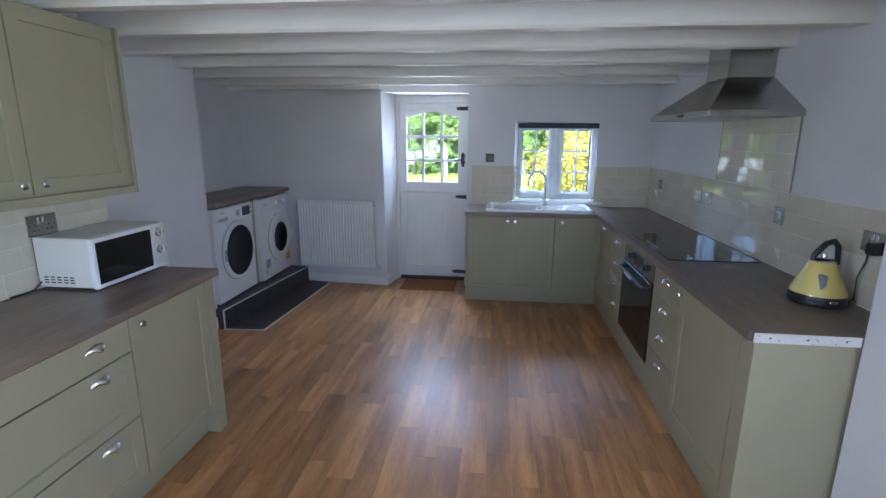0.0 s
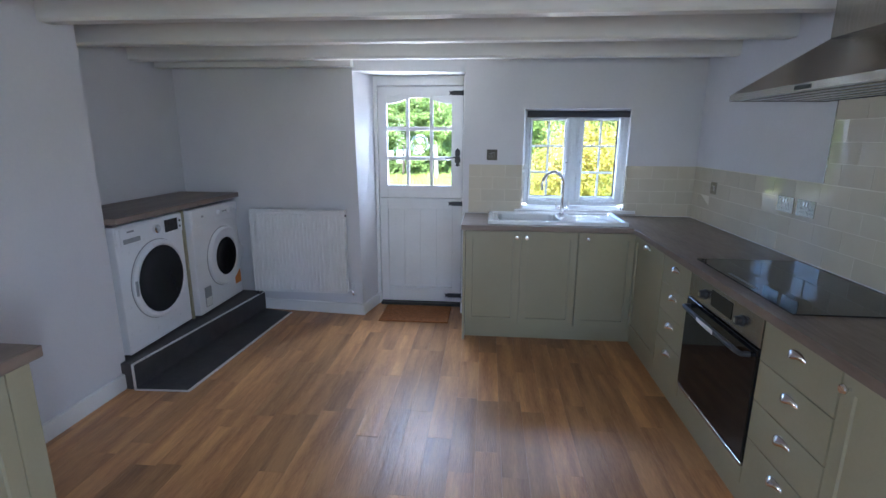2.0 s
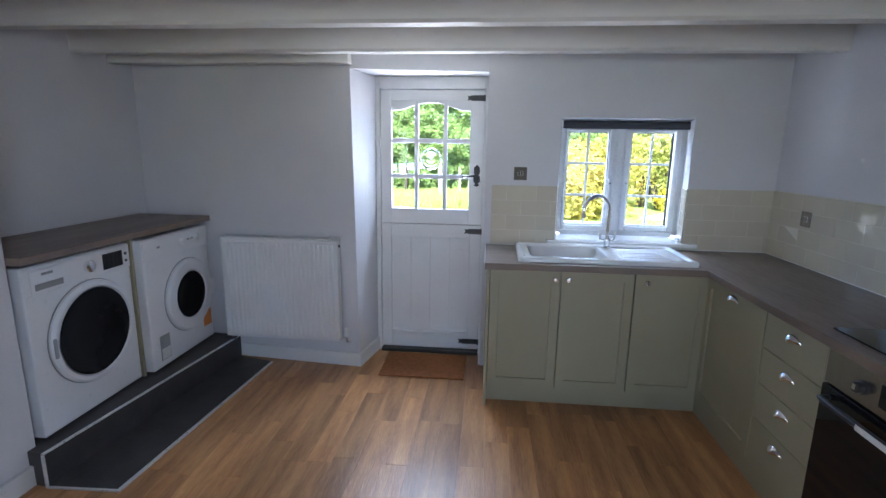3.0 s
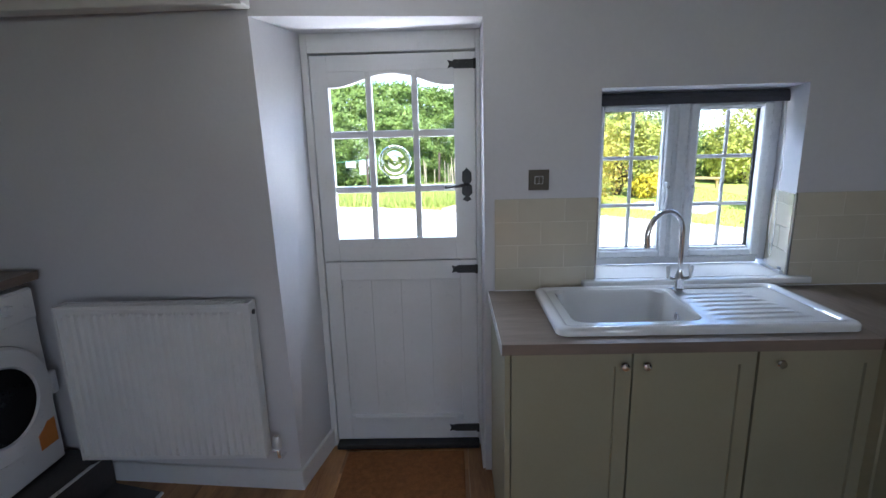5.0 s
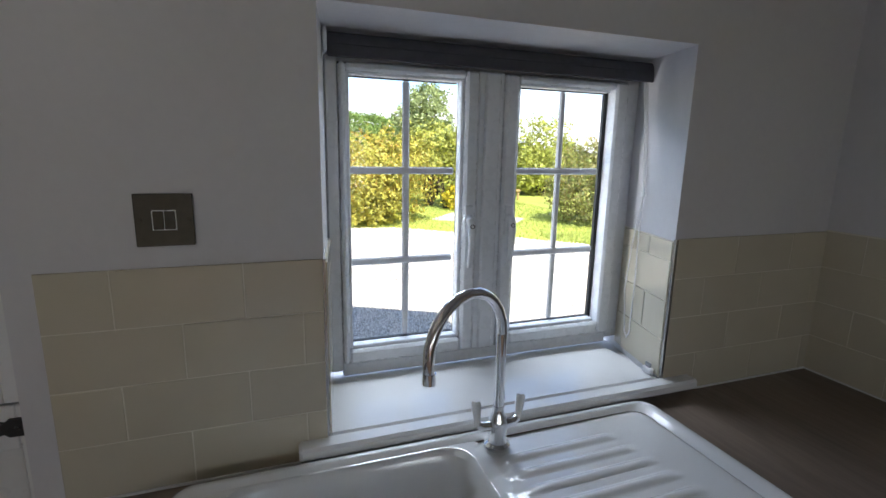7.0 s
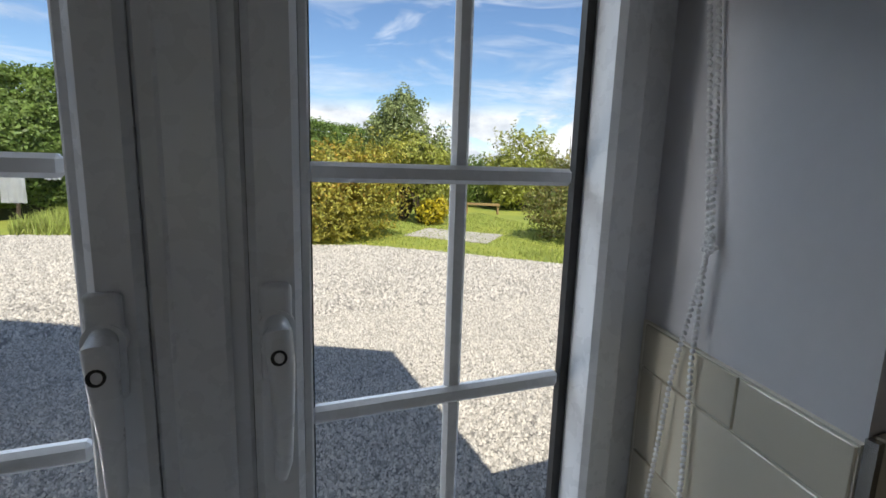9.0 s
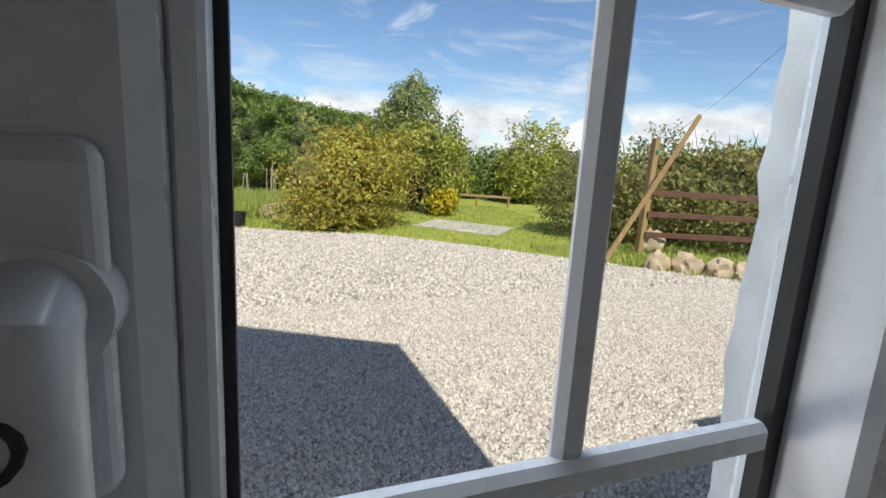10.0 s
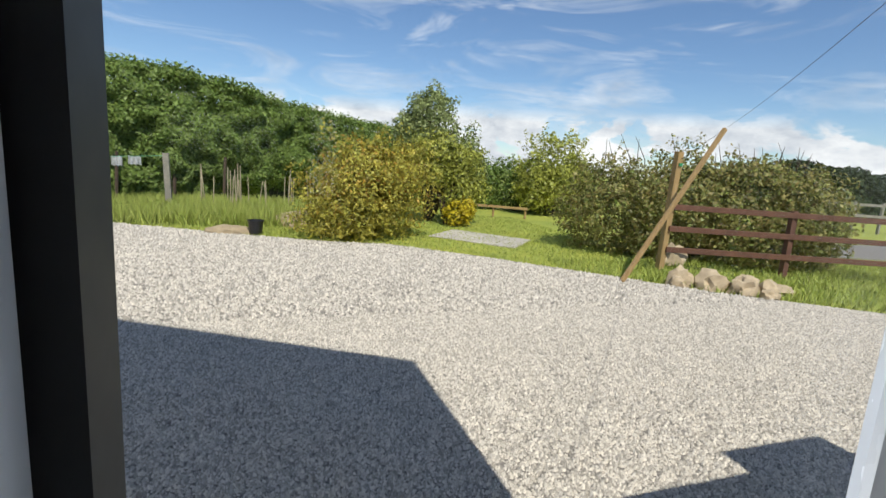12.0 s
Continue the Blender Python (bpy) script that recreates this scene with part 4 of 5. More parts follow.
loft("bowl", [rrect(BX0, BX1, BY0, BY1, 0.05, 0.939), rrect(BX0 + 0.008, BX1 - 0.008, BY0 + 0.008, BY1 - 0.008, 0.05, 0.928), rrect(BX0 + 0.014, BX1 - 0.014, BY0 + 0.014, BY1 - 0.014, 0.05, 0.80), rrect(BX0 + 0.03, BX1 - 0.03, BY0 + 0.03, BY1 - 0.03, 0.05, 0.752), rrect(BX0 + 0.07, BX1 - 0.07, BY0 + 0.07, BY1 - 0.07, 0.05, 0.745)], CERAM, sink, False, True)
lathe("waste", [(0.04, 0), (0.038, 0.004), (0.02, 0.001), (0, 0.001)], (0.6, 5.92, 0.7455), (0, 0, 1), CHROME, sink, 24)
lathe("overflow", [(0.016, 0), (0.014, 0.003), (0.009, 0.001), (0, 0.001)], (BX1 - 0.013, 5.93, 0.88), (-1, 0, 0), CHROME, sink, 18, "chrome overflow ring")
bm = bmesh.new()
nx, ny = 30, 120
gx0, gx1, gy0, gy1 = BX1 + 0.024, SX1 - 0.043, SY0 + 0.043, SY1 - 0.028
grid = []
for i in range(nx + 1):
    row = []
    for k in range(ny + 1):
        x, y = gx0 + (gx1 - gx0) * i / nx, gy0 + (gy1 - gy0) * k / ny
        u = (x - gx0) / (gx1 - gx0)
        v = (y - gy0) / (gy1 - gy0)
        rib = max(0.0, math.cos((v * 9.0 + 0.5) * 2 * math.pi)) ** 0.7 if 0.08 < v < 0.86 else 0.0
        ends = min(1, max(0, (u - 0.06) / 0.1)) * min(1, max(0, (0.9 - 0.25 * v - u) / 0.06))
        row.append(bm.verts.new((x, y, 0.932 + 0.004 * u + 0.006 * rib * ends)))
    grid.append(row)
for a, b in zip(grid, grid[1:]):
    for k in range(ny):
        bm.faces.new((a[k], a[k + 1], b[k + 1], b[k]))
part("drainer", bm, CERAM, sink, "ribbed white drainer", True)

tap = thing("kitchen_tap", (0.895, 6.09, 0.939), "chrome swan-neck mixer tap with white levers on the sink", "tap")
TX, TY = 0.893, 6.088
lathe("base", [(0, 0), (0.027, 0), (0.027, 0.006), (0.02, 0.012), (0.018, 0.03), (0.021, 0.045), (0.019, 0.06), (0.013, 0.072), (0.011, 0.09)], (TX, TY, 0.939), (0, 0, 1), CHROME, tap, 24)
arc = [(TX, TY, 1.02), (TX, TY, 1.185)]
for k in range(13):
    a = math.pi * k / 12 * 1.02
    r = 0.1
    arc.append((TX - (r - r * math.cos(a)) * 0.9, TY - (r - r * math.cos(a)) * 0.43, 1.185 + r * math.sin(a)))
e = Vector(arc[-1])
arc.append(tuple(e + Vector((0.002, 0.001, -0.02))))
tube("spout", arc, 0.0105, CHROME, tap, 16)
lathe("aerator", [(0, 0), (0.012, 0), (0.012, 0.02), (0, 0.02)], e + Vector((0.002, 0.001, -0.034)), (0, 0, 1), CHROME, tap, 16)
for s in (-1, 1):
    tube("lever_arm", [(TX, TY, 0.985), (TX + s * 0.035, TY, 0.988), (TX + s * 0.045, TY, 0.995)], [0.011, 0.010, 0.008], CHROME, tap, 12)
    lathe("lever", [(0.007, 0), (0.0065, 0.012), (0.0085, 0.03), (0.0095, 0.05), (0.006, 0.056), (0, 0.057)], (TX + s * 0.046, TY, 0.992), (s * 0.08, 0, 1), CERAM, tap, 14, "white lever")

# hob, hood
hob = thing("hob", (1.65, 4.25, 0.92), "black glass induction hob set on the worktop", "hob")
B("glass", (1.405, 1.915, 3.845, 4.69, 0.9205, 0.9265), BLACK, hob, 0.002)
B("marking", (1.43, 1.445, 4.15, 4.40, 0.9266, 0.9269), GREYPL, hob, 0)

hood = thing("cooker_hood", (1.75, 4.24, 1.72), "brushed steel pyramid chimney hood on the wall", "cooker hood")
HY0, HY1, HX = 3.735, 4.735, 1.485
bm = bmesh.new()
lo = [bm.verts.new(p) for p in ((HX, HY0, 1.735), (HX, HY1, 1.735), (1.957, HY1, 1.735), (1.957, HY0, 1.735))]
mid = [bm.verts.new((v.co.x, v.co.y, 1.765)) for v in lo]
cy0, cy1, cx = 4.085, 4.385, 1.70
hi = [bm.verts.new(p) for p in ((cx, cy0, 1.965), (cx, cy1, 1.965), (1.957, cy1, 1.965), (1.957, cy0, 1.965))]
for a, b in ((lo, mid), (mid, hi)):
    for k in range(4):
        j = (k + 1) % 4
        bm.faces.new((a[k], a[j], b[j], b[k]))
part("canopy", bm, STEEL, hood)
B("filter", (HX + 0.012, 1.945, HY0 + 0.012, HY1 - 0.012, 1.738, 1.744), GREYPL, hood, 0, "grey filter panel")
for k in range(5):
    B("filter_slat", (HX + 0.05 + 0.08 * k, HX + 0.075 + 0.08 * k, HY0 + 0.05, HY1 - 0.05, 1.7345, 1.7385), STEEL, hood, 0)
ch = B("chimney", (cx, 1.957, cy0, cy1, 1.964, 2.2545), STEEL, hood, 0.002)
boxes("vent", [(cx + 0.05 + 0.022 * k, cx + 0.062 + 0.022 * k, cy0 - 0.0015, cy0 + 0.002, 2.14, 2.2) for k in range(8)], BLKPL, ch, 0, "black vent slots")
B("switch_strip", (HX - 0.002, HX + 0.001, 4.1, 4.2, 1.742, 1.758), BLKPL, hood, 0)


# ---- sockets and switches ----
def plate(name, label, at, n, w, h, double, material=STEEL, rocker=True):
    m = local(at, n)
    t = tagged(new(name), label, "socket" if double else "switch")
    t.matrix_basis = Matrix.Translation(at)
    bpy.context.view_layer.update()

    def bx(nm, d, mt, bev=0.001):
        bm = bmesh.new()
        addbox(bm, *d, bev)
        bmesh.ops.transform(bm, matrix=m, verts=bm.verts)
        return part(nm, bm, mt, t)

    bx("plate", (-w / 2, w / 2, 0, 0.006, -h / 2, h / 2), material)
    for s in ((-1, 1) if double else (0,)):
        if rocker:
            if double:
                bx("rocker", (s * 0.012 - 0.007, s * 0.012 + 0.007, 0.006, 0.0095, h * 0.12, h * 0.38), CHROME)
            else:
                bx("rocker_frame", (-0.018, 0.018, 0.006, 0.0072, -h * 0.19, h * 0.19), ALU)
                for c in (-0.0085, 0.0085):
                    bx("rocker", (c - 0.008, c + 0.008, 0.0072, 0.0092, -h * 0.175, h * 0.175), material)
        if double:
            for du, dv, ww, hh in ((0, -0.0, 0.006, 0.010), (-0.011, -0.022, 0.008, 0.005), (0.011, -0.022, 0.008, 0.005)):
                c = s * 0.034 + du
                bx("pin_slot", (c - ww / 2, c + ww / 2, 0.006, 0.0064, dv - hh / 2, dv + hh / 2), BLKPL, 0)
    for s in (-1, 1):
        lathe("screw", [(0.004, 0), (0.003, 0.001), (0, 0.001)], m @ Vector((s * w * 0.41, 0.006, 0)), n, BRASS, t, 8)
    return t


TR = 1.951
plate("wall_switch", "steel fused switch plate on the tiles", (TR, 5.82, 1.195), N, 0.087, 0.087, False)
plate("wall_socket", "polished double socket plate on the tiles", (TR, 4.93, 1.195), N, 0.147, 0.087, True, STEEL)
plate("wall_socket", "polished double socket plate on the tiles", (TR, 4.75, 1.195), N, 0.147, 0.087, True, STEEL)
plate("cooker_switch", "polished cooker switch plate on the tiles", (TR, 3.81, 1.205), N, 0.087, 0.095, False, STEEL)
plate("wall_socket", "polished double socket plate above the kettle", (TR, 3.10, 1.2), N, 0.147, 0.087, True, STEEL)
plate("wall_socket", "polished double socket plate above the microwave", (-1.691, 2.945, 1.21), (1, 0, 0), 0.15, 0.095, True, CHROME)
plate("wall_switch", "aged steel fused spur plate on the plaster", (0.31, 6.189, 1.412), (0, -1, 0), 0.087, 0.087, False, BRASS)

# ---- kettle ----
kettle = thing("kettle", (1.80, 3.16, 0.92), "pale yellow pyramid kettle with a black base on the worktop", "kettle")
kc = Vector((1.80, 3.16, 0.92))
lathe("power_base", [(0, 0.001), (0.105, 0.001), (0.11, 0.012), (0.108, 0.022), (0, 0.022)], kc, (0, 0, 1), BLKPL, kettle, 32)
kb = lathe("body", [(0.106, 0.022), (0.108, 0.04), (0.105, 0.055), (0.085, 0.1), (0.062, 0.15), (0.047, 0.182), (0.044, 0.186)], kc, (0, 0, 1), YELLOW, kettle, 36)
lathe("black_band", [(0.1085, 0.022), (0.1095, 0.03), (0.107, 0.047), (0.105, 0.047)], kc, (0, 0, 1), BLKPL, kettle, 36, "black band")
lathe("lid", [(0.046, 0.184), (0.046, 0.19), (0.03, 0.198), (0.012, 0.204), (0.01, 0.215), (0, 0.217)], kc, (0, 0, 1), CHROME, kettle, 28, "chrome lid")
tube("handle", [kc + Vector(p) for p in ((-0.045, 0.0, 0.185), (-0.04, 0, 0.21), (-0.02, 0, 0.235), (0.0, 0, 0.26), (0.03, 0.0, 0.272), (0.05, 0, 0.25), (0.055, 0.0, 0.2), (0.06, 0, 0.17))], [0.009, 0.012, 0.013, 0.013, 0.013, 0.012, 0.011, 0.008], BLKPL, kettle, 12)
prism("water_gauge", [(1.755, 0.99), (1.766, 0.985), (1.777, 0.99), (1.777, 1.055), (1.766, 1.062), (1.755, 1.055)], "y", 3.075, 3.112, GREYPL, kb, 0.002)
B("switch", (1.783, 1.817, 3.045, 3.06, 0.945, 0.955), CHROME, kettle, 0.002)
cable = [kc + Vector(p) for p in ((0.1, 0.0, 0.008), (0.12, -0.02, 0.006), (0.13, -0.03, 0.03), (0.125, -0.03, 0.12), (0.14, -0.04, 0.2), (0.135, -0.05, 0.25))]
tube("cable", cable, 0.0035, BLKPL, kettle, 8, "black cable")
B("plug", (1.905, 1.943, 3.045, 3.095, 1.155, 1.205), BLKPL, kettle, 0.008, "black plug", 2)

# ---- left run ----
LX = -1.127
L = (1, 0, 0)


def lm(y, z):
    return local((LX, y, z), L)


u = unit("sage green cabinet with one framed door and a chrome knob", (-1.69, LX, 2.69, 3.222, 0.135, 0.88), L)
m = lm(3.222, 0.14)
d = front("door", m, 0.53, 0.735, u)
knob(m, 0.48, 0.695, d)
tagged(B("end_panel", (-1.69, LX + 0.022, 3.224, 3.30, 0.0, 0.88), SAGE, None, 0.001), "sage green end panel of the drawer run", "panel")
for yy in (1.89, 1.09):
    u = unit("sage green three-drawer unit with chrome cup handles", (-1.69, LX, yy, yy + 0.797, 0.135, 0.88), L, "drawer_unit", "drawers")
    for z, h, sh in ((0.735, 0.14, False), (0.44, 0.292, True), (0.14, 0.297, True)):
        m = lm(yy + 0.797, z)
        f = front("drawer_front", m, 0.797, h, u, sh, 0.08)
        cup(m, 0.17, h - (0.06 if not sh else 0.05), f, 0.05)
structure(B("plinth", (-1.19, -1.174, 1.09, 3.224, 0, 0.134), SAGE, None, 0.001), "sage green plinth under the drawer units", "plinth")
tagged(B("worktop", (-1.697, -1.088, 1.07, 3.335, 0.882, 0.92), TOPY, None, 0.003), "brown-grey oak laminate worktop on the drawer units", "worktop")

wc = thing("wall_cabinet", (-1.54, 2.6, 1.34), "sage green two-door wall cabinet with chrome knobs", "wall cabinet")
B("carcass", (-1.697, -1.395, 2.05, 3.165, 1.375, 2.09), SAGE, wc, 0.001)
for y1, kx in ((3.145, 0.47), (2.635, 0.05)):
    m = local((-1.393, y1, 1.385), L)
    d = front("door", m, 0.508, 0.695, wc, True, 0.08)
    knob(m, kx, 0.04, d)
B("side_panel", (-1.697, -1.372, 3.167, 3.186, 1.34, 2.092), SAGE, wc, 0.001)
B("light_pelmet", (-1.41, -1.376, 2.05, 3.166, 1.34, 1.375), SAGE, wc, 0.001)

mw = thing("microwave", (-1.54, 3.11, 0.92), "cream-white microwave oven with a black door on the worktop", "microwave")
MX, MY0, MY1, MZ0, MZ1 = -1.385, 2.872, 3.352, 0.935, 1.165
B("body", (-1.675, MX - 0.02, MY0, MY1, MZ0, MZ1), MICRO, mw, 0.006, seg=2)
B("front_frame", (MX - 0.022, MX, MY0, MY1, MZ0 - 0.005, MZ1 - 0.002), APPL, mw, 0.004, seg=2)
B("door_window", (MX, MX + 0.004, MY0 + 0.015, MY1 - 0.115, MZ0 + 0.015, MZ1 - 0.022), BLACK, mw, 0.002)
B("control_panel", (MX, MX + 0.003, MY1 - 0.1, MY1 - 0.008, MZ0 + 0.01, MZ1 - 0.012), MICRO, mw, 0.001)
for z in (1.118, 1.03):
    k = lathe("dial", [(0.026, 0), (0.024, 0.003), (0.02, 0.004), (0.018, 0.02), (0, 0.02)], (MX + 0.003, MY1 - 0.054, z), L, CHROME, mw, 24)
    B("pointer", (MX + 0.023, MX + 0.027, MY1 - 0.058, MY1 - 0.05, z - 0.018, z + 0.018), APPL, k, 0.001)
boxes("vent_slots", [(-1.645 + 0.032 * i, -1.624 + 0.032 * i, MY0 - 0.0012, MY0 + 0.002, 0.955 + 0.0125 * k, 0.961 + 0.0125 * k) for i in range(5) for k in range(3)], BLKPL, mw, 0, "dark vent slots")
for x in (-1.65, -1.42):
    for y in (2.9, 3.32):
        lathe("foot", [(0.012, 0), (0.012, 0.018), (0, 0.018)], (x, y, 0.92), (0, 0, 1), BLKPL, mw, 10)
tube("power_cable", [(-1.66, 2.87, 0.96), (-1.67, 2.84, 0.93), (-1.68, 2.80, 0.924), (-1.685, 2.74, 0.924)], 0.004, BLKPL, mw, 8)

# ---- outside ----
EDGE = [(-40, 24), (-9, 20.6), (-2.6, 19.2), (0.6, 17.6), (2.0, 17.0), (3.4, 16.7), (5.0, 15.4), (6.7, 13.75), (8.0, 12.4), (10.0, 10.95), (16, 8.6), (40, 2)]


def edge_y(x):
    """Where the gravel ends and the grass begins."""
    for (a, b), (c, d) in zip(EDGE, EDGE[1:]):
        if a <= x <= c:
            return b + (d - b) * (x - a) / (c - a)
    return EDGE[-1][1]


ground = structure(raw("ground", [(-900, -900, G - 0.012), (900, -900, G - 0.012), (900, 1500, G - 0.012), (-900, 1500, G - 0.012)], [(0, 1, 2, 3)], GRASS), "mown green grass reaching far off", "ground")
structure(prism("gravel_yard", [(-40, 2), (40, 2)][::-1] + EDGE, "z", G - 0.03, G, GRAVEL), "pale limestone gravel yard", "gravel")
structure(prism("far_drive", [(15.0, 15.6), (40, 9.0), (60, 12), (16.5, 18.2)], "z", G - 0.03, G + 0.004, GRAVEL), "pale gravel drive beyond the fence", "drive")

rng = np.random.default_rng(5)


def chips(n, xr, yr, size, name):
    """Loose stone chips lying on the yard, as squashed tetra-like pieces."""
    c = np.column_stack([rng.uniform(*xr, n), rng.uniform(*yr, n), np.full(n, G)])
    keep = np.array([y < edge_y(x) - 0.1 for x, y in c[:, :2]])
    c = c[keep]
    n = len(c)
    base = np.array([(1, 0.1, -0.1), (0.1, 0.85, -0.1), (-0.9, 0.1, -0.1), (-0.1, -0.8, -0.1), (0.15, 0.1, 1.25)])
    a = rng.uniform(0, 2 * np.pi, n)
    s = size * rng.uniform(0.5, 1.3, n)
    v = base[None] * s[:, None, None] * (1 + rng.uniform(-0.35, 0.35, (n, 5, 3)))
    v[:, 4, :2] += rng.uniform(-0.7, 0.7, (n, 2)) * s[:, None]
    v[:, :, 0] *= rng.uniform(0.7, 1.5, n)[:, None]
    ca, sa = np.cos(a)[:, None], np.sin(a)[:, None]
    v = np.stack([v[:, :, 0] * ca - v[:, :, 1] * sa, v[:, :, 0] * sa + v[:, :, 1] * ca, v[:, :, 2]], 2) + c[:, None]
    f = np.array([(0, 1, 4), (1, 2, 4), (2, 3, 4), (3, 0, 4)])
    faces = (f[None] + 5 * np.arange(n)[:, None, None]).reshape(-1, 3)
    return tagged(raw(name, v.reshape(-1, 3), faces, PEBBLE), "loose pale limestone chips covering the yard", "gravel", "", "stuff")


chips(260000, (-1.2, 10.5), (7.3, 11.8), 0.0145, "gravel_chips")
chips(120000, (-4.0, 10.5), (11.8, 19.5), 0.024, "gravel_chips")


def leaves(name, pts, nrm, size, material, parent=None, spread=0.7):
    """Small pointed leaves at pts, turned roughly along nrm."""
    n = len(pts)
    d = nrm + rng.normal(0, spread, (n, 3))
    d /= np.linalg.norm(d, axis=1)[:, None] + 1e-9
    t = np.cross(d, rng.normal(0, 1, (n, 3)))
    t /= np.linalg.norm(t, axis=1)[:, None] + 1e-9
    b = np.cross(d, t)
    s = (size * rng.uniform(0.55, 1.35, n))[:, None]
    v = np.stack([pts - t * s, pts + b * s * 0.5 + d * s * 0.12, pts + t * s, pts - b * s * 0.5 + d * s * 0.12], 1).reshape(-1, 3)
    f = np.arange(4 * n).reshape(-1, 4)
    return raw(name, v, f, material, parent)


def blob_points(c, r, n, rough=0.25, depth=0.3):
    d = rng.normal(0, 1, (n, 3))
    d /= np.linalg.norm(d, axis=1)[:, None]
    bump = np.array([noise.noise(Vector(p) * 2.6 + Vector(c)) + 0.6 * noise.noise(Vector(p) * 6.5 + Vector(c)) for p in d])
    k = 1 + rough * bump - depth * rng.random(n) ** 2
    p = np.array(c) + d * np.array(r) * k[:, None]
    return p, d


def crown(blobs, density, size, material, parent, rough=0.25, name="crown"):
    P, D = [], []
    for c, r in blobs:
        n = int(density * (r[0] * r[1] * r[2]) ** 0.667 * 12)
        p, d = blob_points(c, r, n, rough)
        ok = p[:, 2] > G + 0.02
        P.append(p[ok])
        D.append(d[ok])
    return leaves(name, np.concatenate(P), np.concatenate(D), size, material, parent)


def limbs(parent, base, tips, r0, name="trunk"):
    base = Vector(base)
    for k, t in enumerate(tips):
        t = Vector(t)
        pts = [base.lerp(t, u) + Vector((rng.normal(0, 0.05), rng.normal(0, 0.05), 0)) * (0 < u < 1) for u in (0, 0.25, 0.5, 0.75, 1)]
        tube(name if k == 0 else "limb", pts, [r0 * (1 - 0.75 * u) for u in (0, 0.25, 0.5, 0.75, 1)], BARK, parent, 7)


def plant(name, label, category, base, blobs, density, size, material, r0=0.09, rough=0.25):
    t = thing(name, base, label, category)
    limbs(t, base, [b[0] for b in blobs][:6], r0)
    crown(blobs, density, size, material, t, rough)
    return t


# tall clipped hedge running back to the tree
hedge = thing("tall_hedge", (0, 25, G), "tall dense dark green clipped hedge behind the garden", "hedge")
HP = [(-16.0, 18.0), (-9.0, 20.6), (-4.5, 22.2), (-1.0, 24.2), (2.5, 28.0), (7.5, 34.5), (12, 40)]
P, D = [], []
for (ax, ay), (bx_, by) in zip(HP, HP[1:]):
    ln = math.hypot(bx_ - ax, by - ay)
    n = int(ln * (7200 if ay < 28 and ax > -10 else 2600))
    u = rng.random(n)
    v = rng.random(n)
    nx_, ny_ = (by - ay) / ln, -(bx_ - ax) / ln
    top = 3.3 + 0.4 * np.exp(-((ax + (bx_ - ax) * u + 2.2) / 2.4) ** 2)
    x, y = ax + (bx_ - ax) * u, ay + (by - ay) * u
    onside = v < 0.72
    z = np.where(onside, G + 0.15 + (top - G - 0.15) * (v / 0.72), top)
    out = np.where(onside, 0.25 * np.sin(np.clip(v / 0.72, 0, 1) * np.pi), -2.2 * (v - 0.72) / 0.28)
    bump = np.array([noise.noise(Vector((a * 0.8, b * 0.8, c * 0.9))) + 0.7 * noise.noise(Vector((a * 2.1, b * 2.1, c * 2.1))) for a, b, c in zip(x, y, z)])
    out = out + 0.42 * bump - 0.35 * rng.random(n) ** 2 - 0.5 * np.clip(0.6 - z, 0, 1)
    z = z + np.where(onside, 0, 0.12 * bump + 0.3 * rng.random(n) ** 6)
    P.append(np.column_stack([x + nx_ * out, y + ny_ * out, z]))
    D.append(np.column_stack([np.where(onside, nx_, 0), np.where(onside, ny_, 0), np.where(onside, 0.45, 1)]))
leaves("foliage", np.concatenate(P), np.concatenate(D), 0.072, L_HEDGE, hedge)
# solid near-black core: the shade deep in the hedge put into its colour
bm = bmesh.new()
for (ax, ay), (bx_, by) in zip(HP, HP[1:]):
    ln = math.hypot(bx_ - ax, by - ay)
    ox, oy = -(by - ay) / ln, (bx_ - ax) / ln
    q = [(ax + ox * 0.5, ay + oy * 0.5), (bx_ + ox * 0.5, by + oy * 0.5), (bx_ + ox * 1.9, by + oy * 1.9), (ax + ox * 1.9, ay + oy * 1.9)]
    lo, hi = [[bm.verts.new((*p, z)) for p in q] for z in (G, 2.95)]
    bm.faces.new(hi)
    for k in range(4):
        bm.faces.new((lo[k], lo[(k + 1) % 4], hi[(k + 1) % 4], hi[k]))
part("dark_core", bm, pm("hedge_core_shade", (0.02, 0.026, 0.012), (0.035, 0.035, 0.02), 6, 0.95, bump=1.0), hedge)
for k in range(5):
    x = -6 + k * 1.35
    tube("stem", [(x, 22.0 + 0.55 * max(0, x + 4.5) + 0.45 * (x + 4.5 < 0) * (x + 4.5), G), (x + 0.05, 22.05 + 0.55 * max(0, x + 4.5), 1.2)], 0.05, BARK, hedge, 6)

plant("golden_bush", "broad bushy golden-green shrub at the yard edge", "bush", (3.15, 18.0, G),
      [((3.1, 17.9, 0.65), (1.25, 1.1, 1.15)), ((2.4, 17.6, 0.3), (0.8, 0.8, 0.75)), ((3.9, 17.9, 1.1), (0.75, 0.8, 0.85)), ((3.2, 17.7, 1.2), (0.75, 0.7, 0.7)), ((2.9, 17.3, 0.1), (1.0, 0.6, 0.5))], 560, 0.045, L_OLIVE, 0.05, 0.75)
